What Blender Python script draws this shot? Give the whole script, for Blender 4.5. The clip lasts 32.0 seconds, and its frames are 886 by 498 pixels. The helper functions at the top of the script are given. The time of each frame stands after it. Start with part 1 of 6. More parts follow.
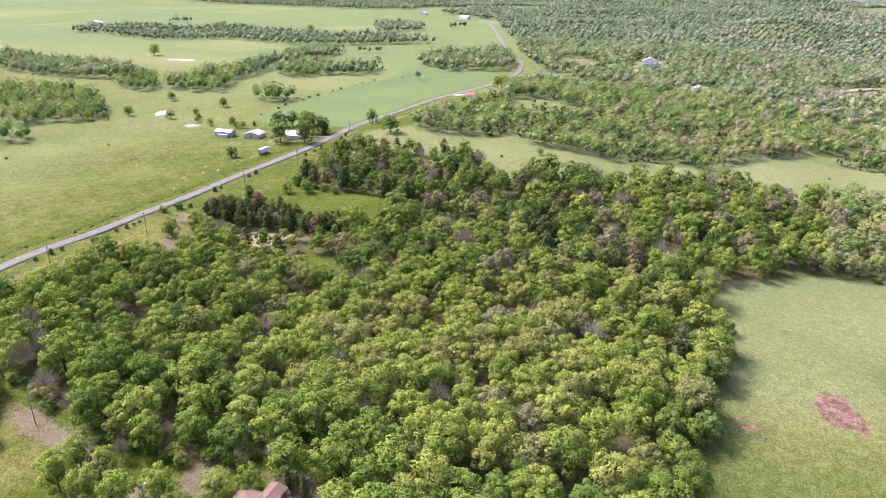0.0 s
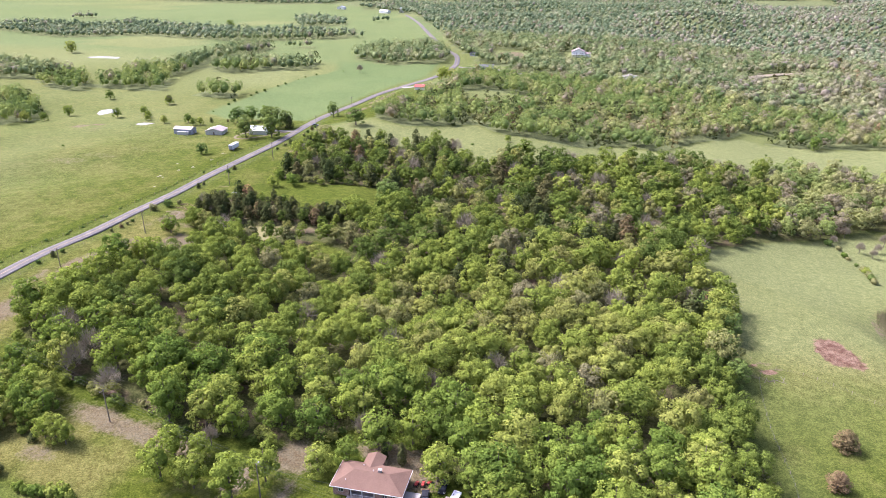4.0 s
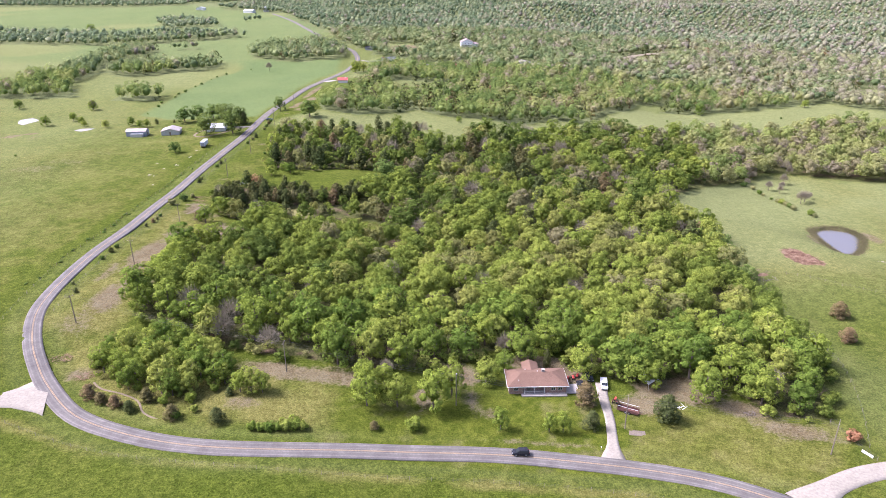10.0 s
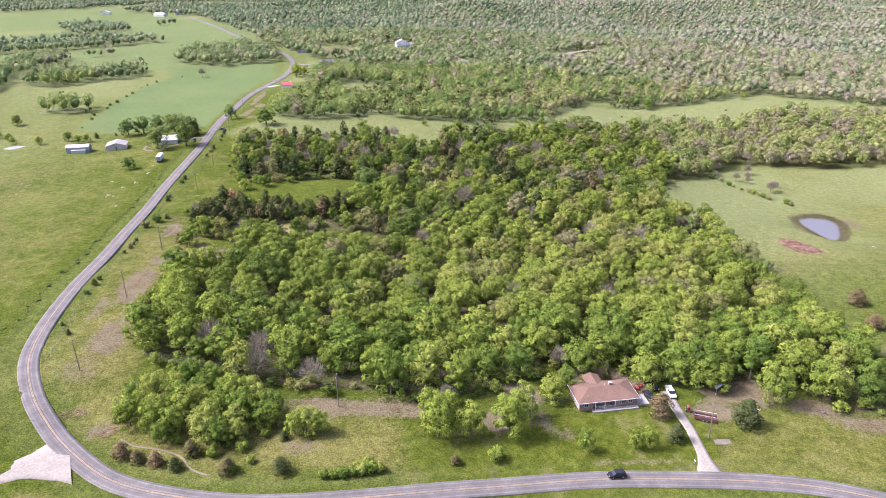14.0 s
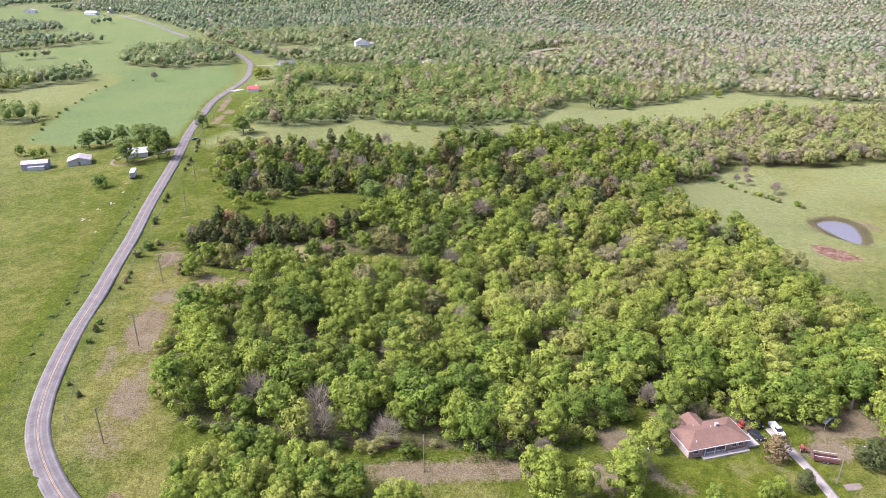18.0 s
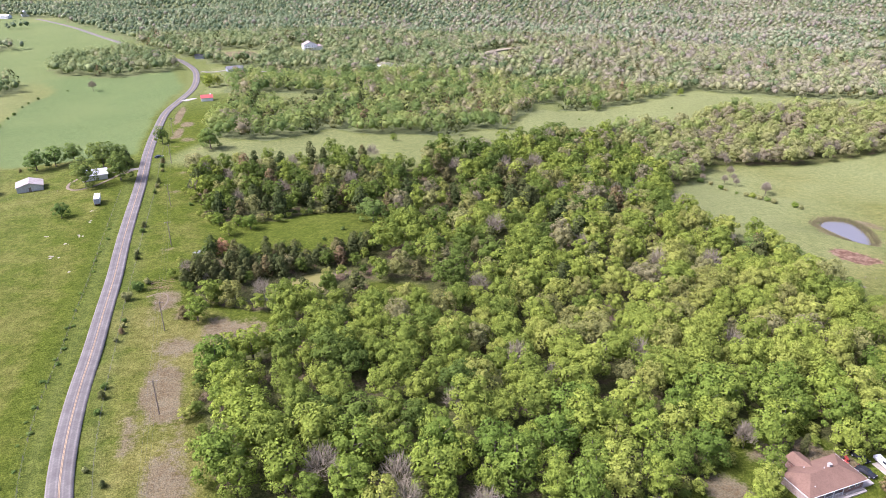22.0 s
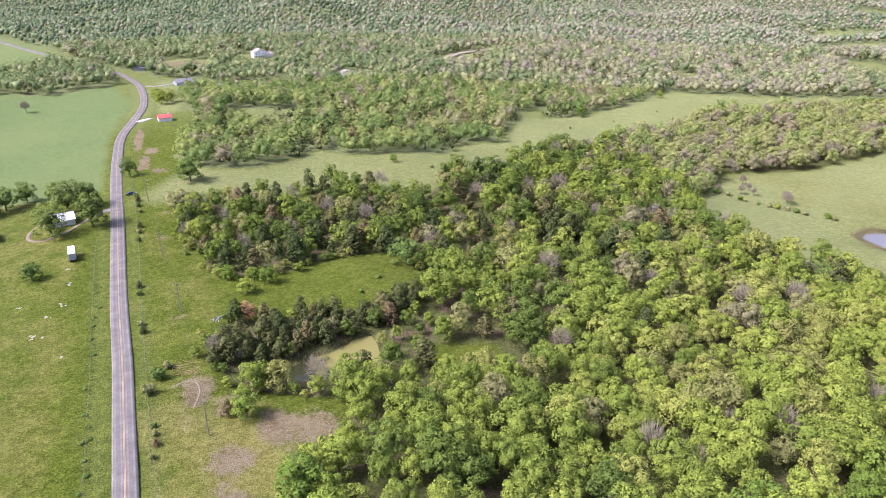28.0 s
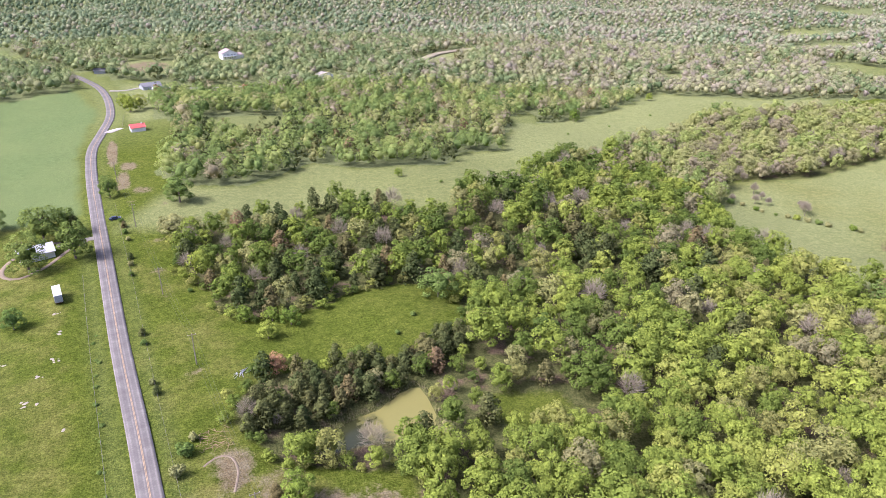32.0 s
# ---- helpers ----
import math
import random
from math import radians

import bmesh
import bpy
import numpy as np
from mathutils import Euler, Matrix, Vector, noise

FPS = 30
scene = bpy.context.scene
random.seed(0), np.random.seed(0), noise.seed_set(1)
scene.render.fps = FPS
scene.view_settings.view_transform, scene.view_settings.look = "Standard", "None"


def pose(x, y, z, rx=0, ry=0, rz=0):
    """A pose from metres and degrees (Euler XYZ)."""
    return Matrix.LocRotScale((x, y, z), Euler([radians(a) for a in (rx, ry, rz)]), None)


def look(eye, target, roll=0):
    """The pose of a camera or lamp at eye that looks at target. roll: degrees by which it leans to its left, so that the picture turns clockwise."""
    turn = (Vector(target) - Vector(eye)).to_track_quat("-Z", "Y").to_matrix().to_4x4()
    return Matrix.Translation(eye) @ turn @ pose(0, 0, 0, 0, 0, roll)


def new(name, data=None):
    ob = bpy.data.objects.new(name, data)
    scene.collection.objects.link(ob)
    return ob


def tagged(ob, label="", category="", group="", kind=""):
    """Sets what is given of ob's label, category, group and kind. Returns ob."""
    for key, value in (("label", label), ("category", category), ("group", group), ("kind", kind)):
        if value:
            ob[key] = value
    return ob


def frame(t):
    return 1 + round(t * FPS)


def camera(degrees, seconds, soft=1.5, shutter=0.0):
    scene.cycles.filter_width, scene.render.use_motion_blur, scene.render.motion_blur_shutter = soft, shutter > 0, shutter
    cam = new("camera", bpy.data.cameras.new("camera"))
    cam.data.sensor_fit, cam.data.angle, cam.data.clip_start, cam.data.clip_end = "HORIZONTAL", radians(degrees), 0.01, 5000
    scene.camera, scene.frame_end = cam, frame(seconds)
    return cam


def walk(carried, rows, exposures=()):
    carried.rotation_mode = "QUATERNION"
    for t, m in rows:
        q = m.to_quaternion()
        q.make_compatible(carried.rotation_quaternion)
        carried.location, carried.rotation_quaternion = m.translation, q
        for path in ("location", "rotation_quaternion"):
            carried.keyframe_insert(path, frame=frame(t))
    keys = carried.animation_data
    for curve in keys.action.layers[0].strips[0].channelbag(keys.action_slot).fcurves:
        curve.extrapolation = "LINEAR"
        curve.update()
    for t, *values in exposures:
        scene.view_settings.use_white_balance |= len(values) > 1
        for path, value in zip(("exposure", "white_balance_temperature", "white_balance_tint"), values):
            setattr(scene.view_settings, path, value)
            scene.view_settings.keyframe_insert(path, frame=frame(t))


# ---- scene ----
cam = camera(65.32, 32.0, soft=0.5)
# seconds, eye in metres, heading (to the left of +y), tilt and roll in degrees
PATH = [
    (0, 89.92, -87.22, 122.21, 25.502, -23.115, -0.182),
    (0.5, 87.55, -89.38, 122.14, 23.685, -23.255, -0.129),
    (1, 84.19, -92.01, 121.94, 23.450, -23.323, -0.141),
    (1.5, 80.01, -94.87, 121.64, 23.384, -23.336, -0.086),
    (2, 75.26, -97.84, 121.33, 23.372, -23.357, -0.096),
    (2.5, 70.25, -101.07, 121.19, 22.714, -23.385, -0.140),
    (3, 65.34, -105.15, 121.49, 20.777, -23.435, -0.162),
    (3.5, 60.37, -109.99, 121.98, 19.177, -23.499, 0.005),
    (5.5, 34.80, -128.40, 121.94, 11.571, -23.398, 0.194),
    (6, 29.06, -134.19, 121.93, 11.030, -23.403, 0.133),
    (6.5, 23.49, -140.39, 121.91, 10.814, -23.391, 0.105),
    (7, 17.86, -146.38, 121.85, 9.522, -23.384, 0.105),
    (7.5, 12.13, -151.92, 121.78, 8.273, -23.407, 0.012),
    (8, 6.28, -156.90, 121.68, 7.102, -23.461, -0.085),
    (8.5, 0.27, -161.22, 121.62, 5.687, -23.539, -0.159),
    (9, -5.91, -164.73, 121.68, 4.077, -23.627, -0.204),
    (9.5, -12.08, -167.26, 121.87, 3.518, -23.651, -0.320),
    (10, -18.04, -168.73, 122.11, 3.501, -23.692, -0.329),
    (10.5, -23.77, -169.22, 122.30, 2.443, -23.752, -0.386),
    (11, -29.36, -168.86, 122.39, -0.009, -23.819, -0.388),
    (11.5, -34.88, -167.76, 122.32, -2.237, -23.826, -0.423),
    (12, -40.19, -165.95, 122.17, -2.857, -23.825, -0.503),
    (12.5, -45.11, -163.52, 121.94, -2.867, -23.810, -0.533),
    (13, -49.71, -160.62, 121.56, -2.866, -23.783, -0.592),
    (13.5, -54.18, -157.45, 121.09, -3.409, -23.746, -0.534),
    (14, -58.68, -154.13, 120.73, -4.253, -23.716, -0.467),
    (14.5, -63.22, -150.66, 120.53, -5.020, -23.735, -0.402),
    (15, -67.79, -147.02, 120.39, -5.846, -23.748, -0.329),
    (15.5, -72.37, -143.26, 120.19, -6.341, -23.764, -0.252),
    (17.5, -89.62, -127.38, 119.86, -9.717, -23.938, 0.019),
    (18, -93.75, -123.23, 119.86, -9.974, -23.963, -0.027),
    (18.5, -97.77, -119.04, 119.85, -9.999, -23.998, -0.083),
    (19, -101.77, -114.90, 119.91, -10.525, -24.047, -0.070),
    (19.5, -105.83, -110.86, 120.05, -11.336, -24.064, -0.088),
    (20, -109.89, -106.96, 120.14, -11.700, -24.066, -0.126),
    (20.5, -113.72, -103.07, 120.12, -11.802, -24.076, -0.137),
    (21, -117.24, -99.11, 120.07, -11.841, -24.056, -0.219),
    (21.5, -120.56, -95.12, 120.06, -13.419, -24.107, -0.115),
    (22, -123.83, -91.05, 119.97, -16.320, -24.099, 0.035),
    (22.5, -127.07, -86.76, 119.77, -17.957, -24.100, 0.039),
    (23, -130.25, -82.29, 119.66, -18.713, -24.133, 0.019),
    (23.5, -133.31, -77.75, 119.72, -19.220, -24.115, -0.042),
    (24, -136.17, -73.24, 119.86, -19.333, -24.097, 0.001),
    (24.5, -138.87, -68.75, 120.03, -19.639, -24.115, -0.065),
    (25, -141.49, -64.21, 120.20, -20.667, -24.135, -0.099),
    (25.5, -144.08, -59.56, 120.37, -21.313, -24.145, -0.110),
    (27.5, -153.13, -40.64, 121.13, -22.469, -24.246, -0.137),
    (28, -155.24, -35.77, 121.27, -22.867, -24.290, -0.203),
    (28.5, -157.22, -30.89, 121.44, -23.329, -24.329, -0.108),
    (29, -159.15, -26.16, 121.63, -23.895, -24.394, -0.060),
    (29.5, -161.11, -21.50, 121.76, -24.494, -24.426, 0.018),
    (30, -163.07, -16.78, 121.86, -24.980, -24.469, 0.048),
    (30.5, -164.98, -11.92, 121.96, -25.498, -24.517, 0.120),
    (31, -166.88, -6.96, 122.06, -26.007, -24.576, 0.233),
    (31.5, -168.79, -2.12, 122.17, -26.516, -24.576, 0.336),
    (32, -170.59, 2.30, 122.38, -27.036, -24.642, 0.443),
]
walk(cam, [(t, pose(x, y, z, 90 + tilt, 0, turn) @ pose(0, 0, 0, 0, 0, lean)) for t, x, y, z, turn, tilt, lean in PATH], [(0, 1.06, 5480, 29), (7, 0.98, 5480, 29), (15, 0.92, 5480, 29), (32, 0.88, 5480, 29)])
# ---- end of path ----
# ---- world, sun and exposure ----
world = bpy.data.worlds.new("sky")
scene.world = world
world.use_nodes = True
wn = world.node_tree
sky = wn.nodes.new("ShaderNodeTexSky")
sky.sky_type, sky.sun_disc = "NISHITA", False
SUN_UP, SUN_TURN = radians(49), radians(276)
sky.sun_elevation, sky.sun_rotation = SUN_UP, SUN_TURN
sky.air_density, sky.dust_density, sky.ozone_density = 1.0, 7.0, 1.0
wn.links.new(sky.outputs[0], wn.nodes["Background"].inputs[0])
wn.nodes["Background"].inputs[1].default_value = 0.15
sun = new("sun", bpy.data.lights.new("sun", "SUN"))
sun.data.energy, sun.data.angle, sun.data.color = 3.65, radians(14), (1.0, 0.94, 0.86)
sun_way = Vector((math.sin(SUN_TURN) * math.cos(SUN_UP), math.cos(SUN_TURN) * math.cos(SUN_UP), math.sin(SUN_UP)))
sun.matrix_world = look(sun_way * 900, (0, 0, 0))


# ---- small builders ----
def material(name, rough=0.8, metal=0.0):
    m = bpy.data.materials.new(name)
    m.use_nodes = True
    b = m.node_tree.nodes["Principled BSDF"]
    b.inputs["Roughness"].default_value, b.inputs["Metallic"].default_value = rough, metal
    b.inputs["Specular IOR Level"].default_value = 0.25
    return m, m.node_tree, b


def ramp(nt, source, stops):
    r = nt.nodes.new("ShaderNodeValToRGB")
    while len(r.color_ramp.elements) < len(stops):
        r.color_ramp.elements.new(0.5)
    for e, (at, colour) in zip(r.color_ramp.elements, stops):
        e.position, e.color = at, (*colour, 1)
    nt.links.new(source, r.inputs[0])
    return r.outputs[0]


def grain(nt, scale, detail=4.0, rough=0.6, where="Object"):
    """Noise at a size of 1 / scale metres."""
    n, c = nt.nodes.new("ShaderNodeTexNoise"), nt.nodes.new("ShaderNodeTexCoord")
    n.inputs["Scale"].default_value, n.inputs["Detail"].default_value, n.inputs["Roughness"].default_value = scale, detail, rough
    nt.links.new(c.outputs[where], n.inputs["Vector"])
    return n.outputs["Fac"]


def maths(nt, op, a, b):
    n = nt.nodes.new("ShaderNodeMath")
    n.operation = op
    for k, v in ((0, a), (1, b)):
        if isinstance(v, (int, float)):
            n.inputs[k].default_value = v
        else:
            nt.links.new(v, n.inputs[k])
    return n.outputs[0]


def blend(nt, fac, a, b, how="MIX"):
    n = nt.nodes.new("ShaderNodeMix")
    n.data_type, n.blend_type = "RGBA", how
    for k, v in ((0, fac), (6, a), (7, b)):
        if isinstance(v, (int, float)):
            n.inputs[k].default_value = v
        elif isinstance(v, tuple):
            n.inputs[k].default_value = (*v, 1)
        else:
            nt.links.new(v, n.inputs[k])
    return n.outputs[2]


def bump(nt, b, height, strength=0.4, distance=0.05):
    n = nt.nodes.new("ShaderNodeBump")
    n.inputs["Strength"].default_value, n.inputs["Distance"].default_value = strength, distance
    nt.links.new(height, n.inputs["Height"])
    nt.links.new(n.outputs[0], b.inputs["Normal"])


def speckled(name, dark, light, scale=3.0, rough=0.8, metal=0.0, coarse=0.35, relief=0.3):
    """A surface whose colour varies at two sizes, with fine relief."""
    m, nt, b = material(name, rough, metal)
    fine = ramp(nt, grain(nt, scale), [(0.3, dark), (0.7, light)])
    mid = tuple((x + y) / 2 for x, y in zip(dark, light))
    wide = ramp(nt, grain(nt, scale * 0.12, 3.0), [(0.35, tuple(c * 0.8 for c in mid)), (0.65, tuple(min(c * 1.2, 1) for c in mid))])
    nt.links.new(blend(nt, coarse, fine, wide), b.inputs["Base Color"])
    bump(nt, b, grain(nt, scale * 2.0), relief, 0.02)
    return m


def attribute(nt, name):
    a = nt.nodes.new("ShaderNodeAttribute")
    a.attribute_name = name
    return a.outputs["Fac"]


def part(name, bm, mat, parent=None, label=""):
    me = bpy.data.meshes.new(name)
    bm.to_mesh(me)
    bm.free()
    me.materials.append(mat)
    ob = new(name, me)
    ob.parent = parent
    return tagged(ob, label)


def mesh_of(name, verts, faces, mat):
    """A mesh from arrays: verts (n, 3), faces (m, 3 or 4)."""
    verts, faces = np.asarray(verts, np.float32), np.asarray(faces, np.int32)
    me = bpy.data.meshes.new(name)
    me.vertices.add(len(verts))
    me.vertices.foreach_set("co", verts.ravel())
    k = faces.shape[1]
    me.loops.add(faces.size)
    me.loops.foreach_set("vertex_index", faces.ravel())
    me.polygons.add(len(faces))
    me.polygons.foreach_set("loop_start", np.arange(0, faces.size, k, dtype=np.int32))
    me.update(calc_edges=True)
    me.materials.append(mat)
    return me


def box(bm, x0, y0, z0, x1, y1, z1, soft=0.0):
    r = bmesh.ops.create_cube(bm, size=1.0)
    for v in r["verts"]:
        v.co = (x0 + (v.co.x + 0.5) * (x1 - x0), y0 + (v.co.y + 0.5) * (y1 - y0), z0 + (v.co.z + 0.5) * (z1 - z0))
    if soft:
        bmesh.ops.bevel(bm, geom=list({e for v in r["verts"] for e in v.link_edges}), offset=soft, segments=2, affect="EDGES")
    return bm


def boxes(*rows, soft=0.0):
    bm = bmesh.new()
    for row in rows:
        box(bm, *row, soft=soft)
    return bm


def tube(bm, a, b, r0, r1=None, sides=8):
    a, b, r1 = Vector(a), Vector(b), r0 if r1 is None else r1
    r = bmesh.ops.create_cone(bm, cap_ends=True, segments=sides, radius1=r0, radius2=r1, depth=(b - a).length)
    m = Matrix.Translation((a + b) / 2) @ (b - a).to_track_quat("Z", "Y").to_matrix().to_4x4()
    bmesh.ops.transform(bm, matrix=m, verts=r["verts"])
    return bm


def sweep(pts, r, sides=4):
    """One unbroken thin tube along pts."""
    bm, rings = bmesh.new(), []
    for k, p in enumerate(pts):
        q = (Vector(pts[min(k + 1, len(pts) - 1)]) - Vector(pts[max(k - 1, 0)])).to_track_quat("Z", "Y")
        rings.append([bm.verts.new(Vector(p) + q @ Vector((r * math.cos(6.2832 * j / sides), r * math.sin(6.2832 * j / sides), 0))) for j in range(sides)])
    for a, b in zip(rings, rings[1:]):
        for j in range(sides):
            bm.faces.new((a[j], a[(j + 1) % sides], b[(j + 1) % sides], b[j]))
    return bm


def tubes(*rows, sides=8):
    bm = bmesh.new()
    for row in rows:
        tube(bm, *row, sides=sides)
    return bm


def prism(pts, y0, y1):
    """A solid with the outline pts in x, z, from y0 to y1."""
    bm = bmesh.new()
    f = bm.faces.new([bm.verts.new((x, y0, z)) for x, z in pts])
    r = bmesh.ops.extrude_face_region(bm, geom=[f])
    bmesh.ops.translate(bm, verts=[v for v in r["geom"] if isinstance(v, bmesh.types.BMVert)], vec=(0, y1 - y0, 0))
    bmesh.ops.recalc_face_normals(bm, faces=bm.faces)
    return bm


def inside(x, y, poly):
    """Which of the points x, y lie in the polygon."""
    x, y, hit = np.asarray(x, float), np.asarray(y, float), np.zeros(np.shape(x), bool)
    for (ax, ay), (bx, by) in zip(poly, poly[1:] + poly[:1]):
        if ay != by:
            hit ^= ((ay > y) != (by > y)) & (x < (bx - ax) * (y - ay) / (by - ay) + ax)
    return hit


def away(x, y, line):
    """Distance of the points x, y from a polyline."""
    best = np.full(np.shape(x), 1e9)
    for (ax, ay), (bx, by) in zip(line, line[1:]):
        ux, uy = bx - ax, by - ay
        k = np.clip(((x - ax) * ux + (y - ay) * uy) / (ux * ux + uy * uy + 1e-9), 0, 1)
        best = np.minimum(best, np.hypot(x - ax - k * ux, y - ay - k * uy))
    return best


def curve_through(pts, step=4.0):
    """A smooth line through pts, about a step between its points."""
    out, p = [], [pts[0]] + list(pts) + [pts[-1]]
    for a, b, c, d in zip(p, p[1:], p[2:], p[3:]):
        n = max(1, int(math.dist(b, c) / step))
        for i in range(n):
            t = i / n
            out.append(tuple(0.5 * (2 * q + (r - o) * t + (2 * o - 5 * q + 4 * r - s) * t * t + (3 * q - o - 3 * r + s) * t ** 3) for o, q, r, s in zip(a, b, c, d)))
    return out + [tuple(pts[-1])]


def ground_z(x, y):
    return float(land(x, y))


# rises and hollows of the land: x, y, height of the ground
NEAR_LAND = [
    (0, 4, 0.3), (16, -24, 0.6), (60, -6, 1.5), (82, -14, 1.5), (-25, -10, 2.0), (-76, 2, 5.0), (-80, -30, 5.5), (-135, 0, 5.0),
    (-40, 100, -5.0), (40, 80, -2.0), (115, 60, -6.0), (118, 130, -5.0), (158, 174, -13.0), (172, 250, -20.5), (228, 276, -19.5), (-99, 152, 0.5), (-147, 124, 5.0),
    (-174, 72, 10.0), (-158, 62, 9.0), (-170, 33, 9.5), (-147, 175, 6.5), (-93, 182, 7.5), (-40, 200, -3.0), (-100, 250, 1.0), (-45, 284, 8.0), (-175, 130, 8.5), (-172, 190, 7.5), (-206, 232, 7.5),
]
FAR_LAND = [
    (-143, 326, 10.0), (-240, 278, 6.5), (-150, 466, 7.5), (-250, 565, 4.0), (264, 462, -10.0), (176, 451, -13.0), (60, 380, -6.0), (24, 622, 1.0),
    (158, 671, 0.0), (-34, 770, 5.0), (-305, 390, 4.0), (-430, 330, 2.0), (-520, 560, 8.0), (-285, 898, 12.0), (-432, 1160, 11.0), (400, 380, -12.0),
    (500, 900, -10.0), (100, 1200, 14.0), (-100, -300, 4.0), (300, -200, 0.0), (-500, -100, 8.0), (1000, 1300, 6.0), (700, 300, -10.0),
]


def land(x, y):
    """Height of the ground over arrays or numbers x, y."""
    x, y = np.asarray(x, float), np.asarray(y, float)
    total, weight = np.zeros(np.broadcast(x, y).shape), np.zeros(np.broadcast(x, y).shape)
    for px, py, pz in NEAR_LAND + FAR_LAND:
        w = 1.0 / ((x - px) ** 2 + (y - py) ** 2 + 420.0) ** 1.6
        total, weight = total + w * pz, weight + w
    far = np.clip((np.hypot(x + 30, y) - 1300) / 2200, 0, 1)
    hills = far * far * (3 - 2 * far)
    swell = np.sin(x / 173 + 1.3) * np.cos(y / 147 + 0.4) + 0.6 * np.sin(x / 71 - y / 83)
    fade = np.clip((np.hypot(x + 60, y - 140) - 330) / 300, 0, 1)
    ridge = 34 * np.sin(x / 420 + y / 900) * np.cos(y / 610 + 0.5) + 30
    beyond = np.clip((np.hypot(x + 80, y) - 830) / 260, 0, 1) * np.clip((x + 190 + 0.33 * (y - 700)) / 160, 0, 1)
    west = np.clip((-196 - x) / 50, 0, 1) * np.clip((258 - y) / 40, 0, 1)
    terraces = west * (np.sin((0.9 * y - 0.42 * x) / 15.0 + 1.6 * np.sin((0.9 * x + 0.42 * y) / 55.0)) + 0.7 * np.sin((0.8 * y - 0.6 * x) / 31.0 + 1.0))
    folds = np.sin(x / 92 + 0.9 * np.sin(y / 140)) * np.cos(y / 61 + x / 190) + 0.5 * np.sin(x / 43 - y / 57)
    return total / weight + 2.6 * swell * fade + hills * ridge + 8.5 * beyond * folds + 1.5 * terraces


# ---- plan: roads, fields and woods, in metres ----
ROAD_SOUTH = [(150, -98), (110, -70), (82, -53), (59, -41), (43, -33.5), (28, -29.5), (9, -27), (-13, -26), (-42, -28), (-70, -31), (-91, -31), (-110, -27.5), (-128, -20.5)]
ROAD_WEST = [(-143, -8), (-153, 3), (-161, 14), (-168, 28), (-171.5, 42), (-173.5, 60), (-174.5, 85), (-175, 115), (-175.5, 155), (-176.8, 207), (-177.5, 278), (-178, 328), (-178, 393)]
ROAD_NORTH = [(-176, 435), (-169, 474), (-162, 520), (-160, 581), (-163, 630), (-172, 668), (-184, 700), (-215, 750), (-255, 830), (-300, 925), (-345, 1018), (-405, 1131)]
ROAD = curve_through(ROAD_SOUTH + ROAD_WEST + ROAD_NORTH, 3.0)
DRIVE = curve_through([(16.8, -25.6), (17.8, -19), (18.2, -14), (18.6, -8), (18.4, -2), (18.4, 3), (18.6, 9)], 2.0)
GRAVEL_EAST = curve_through([(60, -40), (66, -34.5), (76, -29), (88, -25.5), (110, -21), (140, -22)], 2.5)
GRAVEL_WEST = curve_through([(-141.5, -10.5), (-147, -13), (-155, -17), (-170, -28), (-200, -50)], 2.5)

WOOD_FRONT = [(-136, 32), (-122, 25), (-111, 18), (-97, 14), (-75, 12), (-58, 9), (-44, 10), (-26, 15), (-16, 24), (-2, 27), (9, 26), (15, 17), (22, 13), (36, 4), (48, 1), (57, 7), (61, 2), (65, -4), (74, -6)]
WOOD_EAST = [(81, 0), (92, 27), (92, 51), (85, 70), (86, 101), (90, 139), (82, 173), (82, 205), (103, 227), (127, 252), (150, 268), (168, 288), (188, 286), (208, 278), (226, 272), (248, 272), (264, 274), (300, 272), (400, 262), (400, 340), (263, 396)]
WOOD_NORTH = [(217, 371), (155, 355), (110, 334), (65, 324), (15, 291), (-19, 277), (-39, 260), (-56, 276), (-75, 296), (-96, 291), (-115, 291), (-136, 288)]
WOOD_WEST = [(-152, 277), (-152, 261), (-150, 245), (-145, 233), (-145, 216), (-140, 207), (-128, 205), (-110, 208), (-94, 214), (-77, 215), (-62, 206), (-72, 178), (-94, 164), (-113, 168), (-122, 170), (-142, 173), (-151, 165), (-153, 155), (-150, 146), (-146, 137), (-138, 131), (-131, 128), (-120, 120), (-121, 106), (-130, 98), (-140, 92), (-142, 82), (-145, 71), (-141, 49)]
NEAR_WOOD = WOOD_FRONT + WOOD_EAST + WOOD_NORTH + WOOD_WEST
ALGAE_POND = curve_through([(-138, 141), (-128, 147), (-117, 149), (-107, 153), (-101, 153), (-101.5, 144), (-104, 134), (-111, 132.5), (-118, 134.5), (-126, 136), (-134, 137), (-138, 141)], 3.0)
FARM_POND = curve_through([(151, 170), (158.5, 174), (167.5, 172.5), (171.5, 166), (168, 154), (160, 142), (153.5, 139.5), (151, 148), (150, 161), (151, 170)], 3.0)
GLADE = [(-86, 141), (-78, 141), (-66, 133), (-64, 126), (-78, 123), (-88, 129)]
HOUSE_YARD = [(-24, -8), (-16, 18), (-4, 22), (8, 19), (14, 14), (30, 12), (40, 12), (54, 9), (56, 0), (30, -6)]
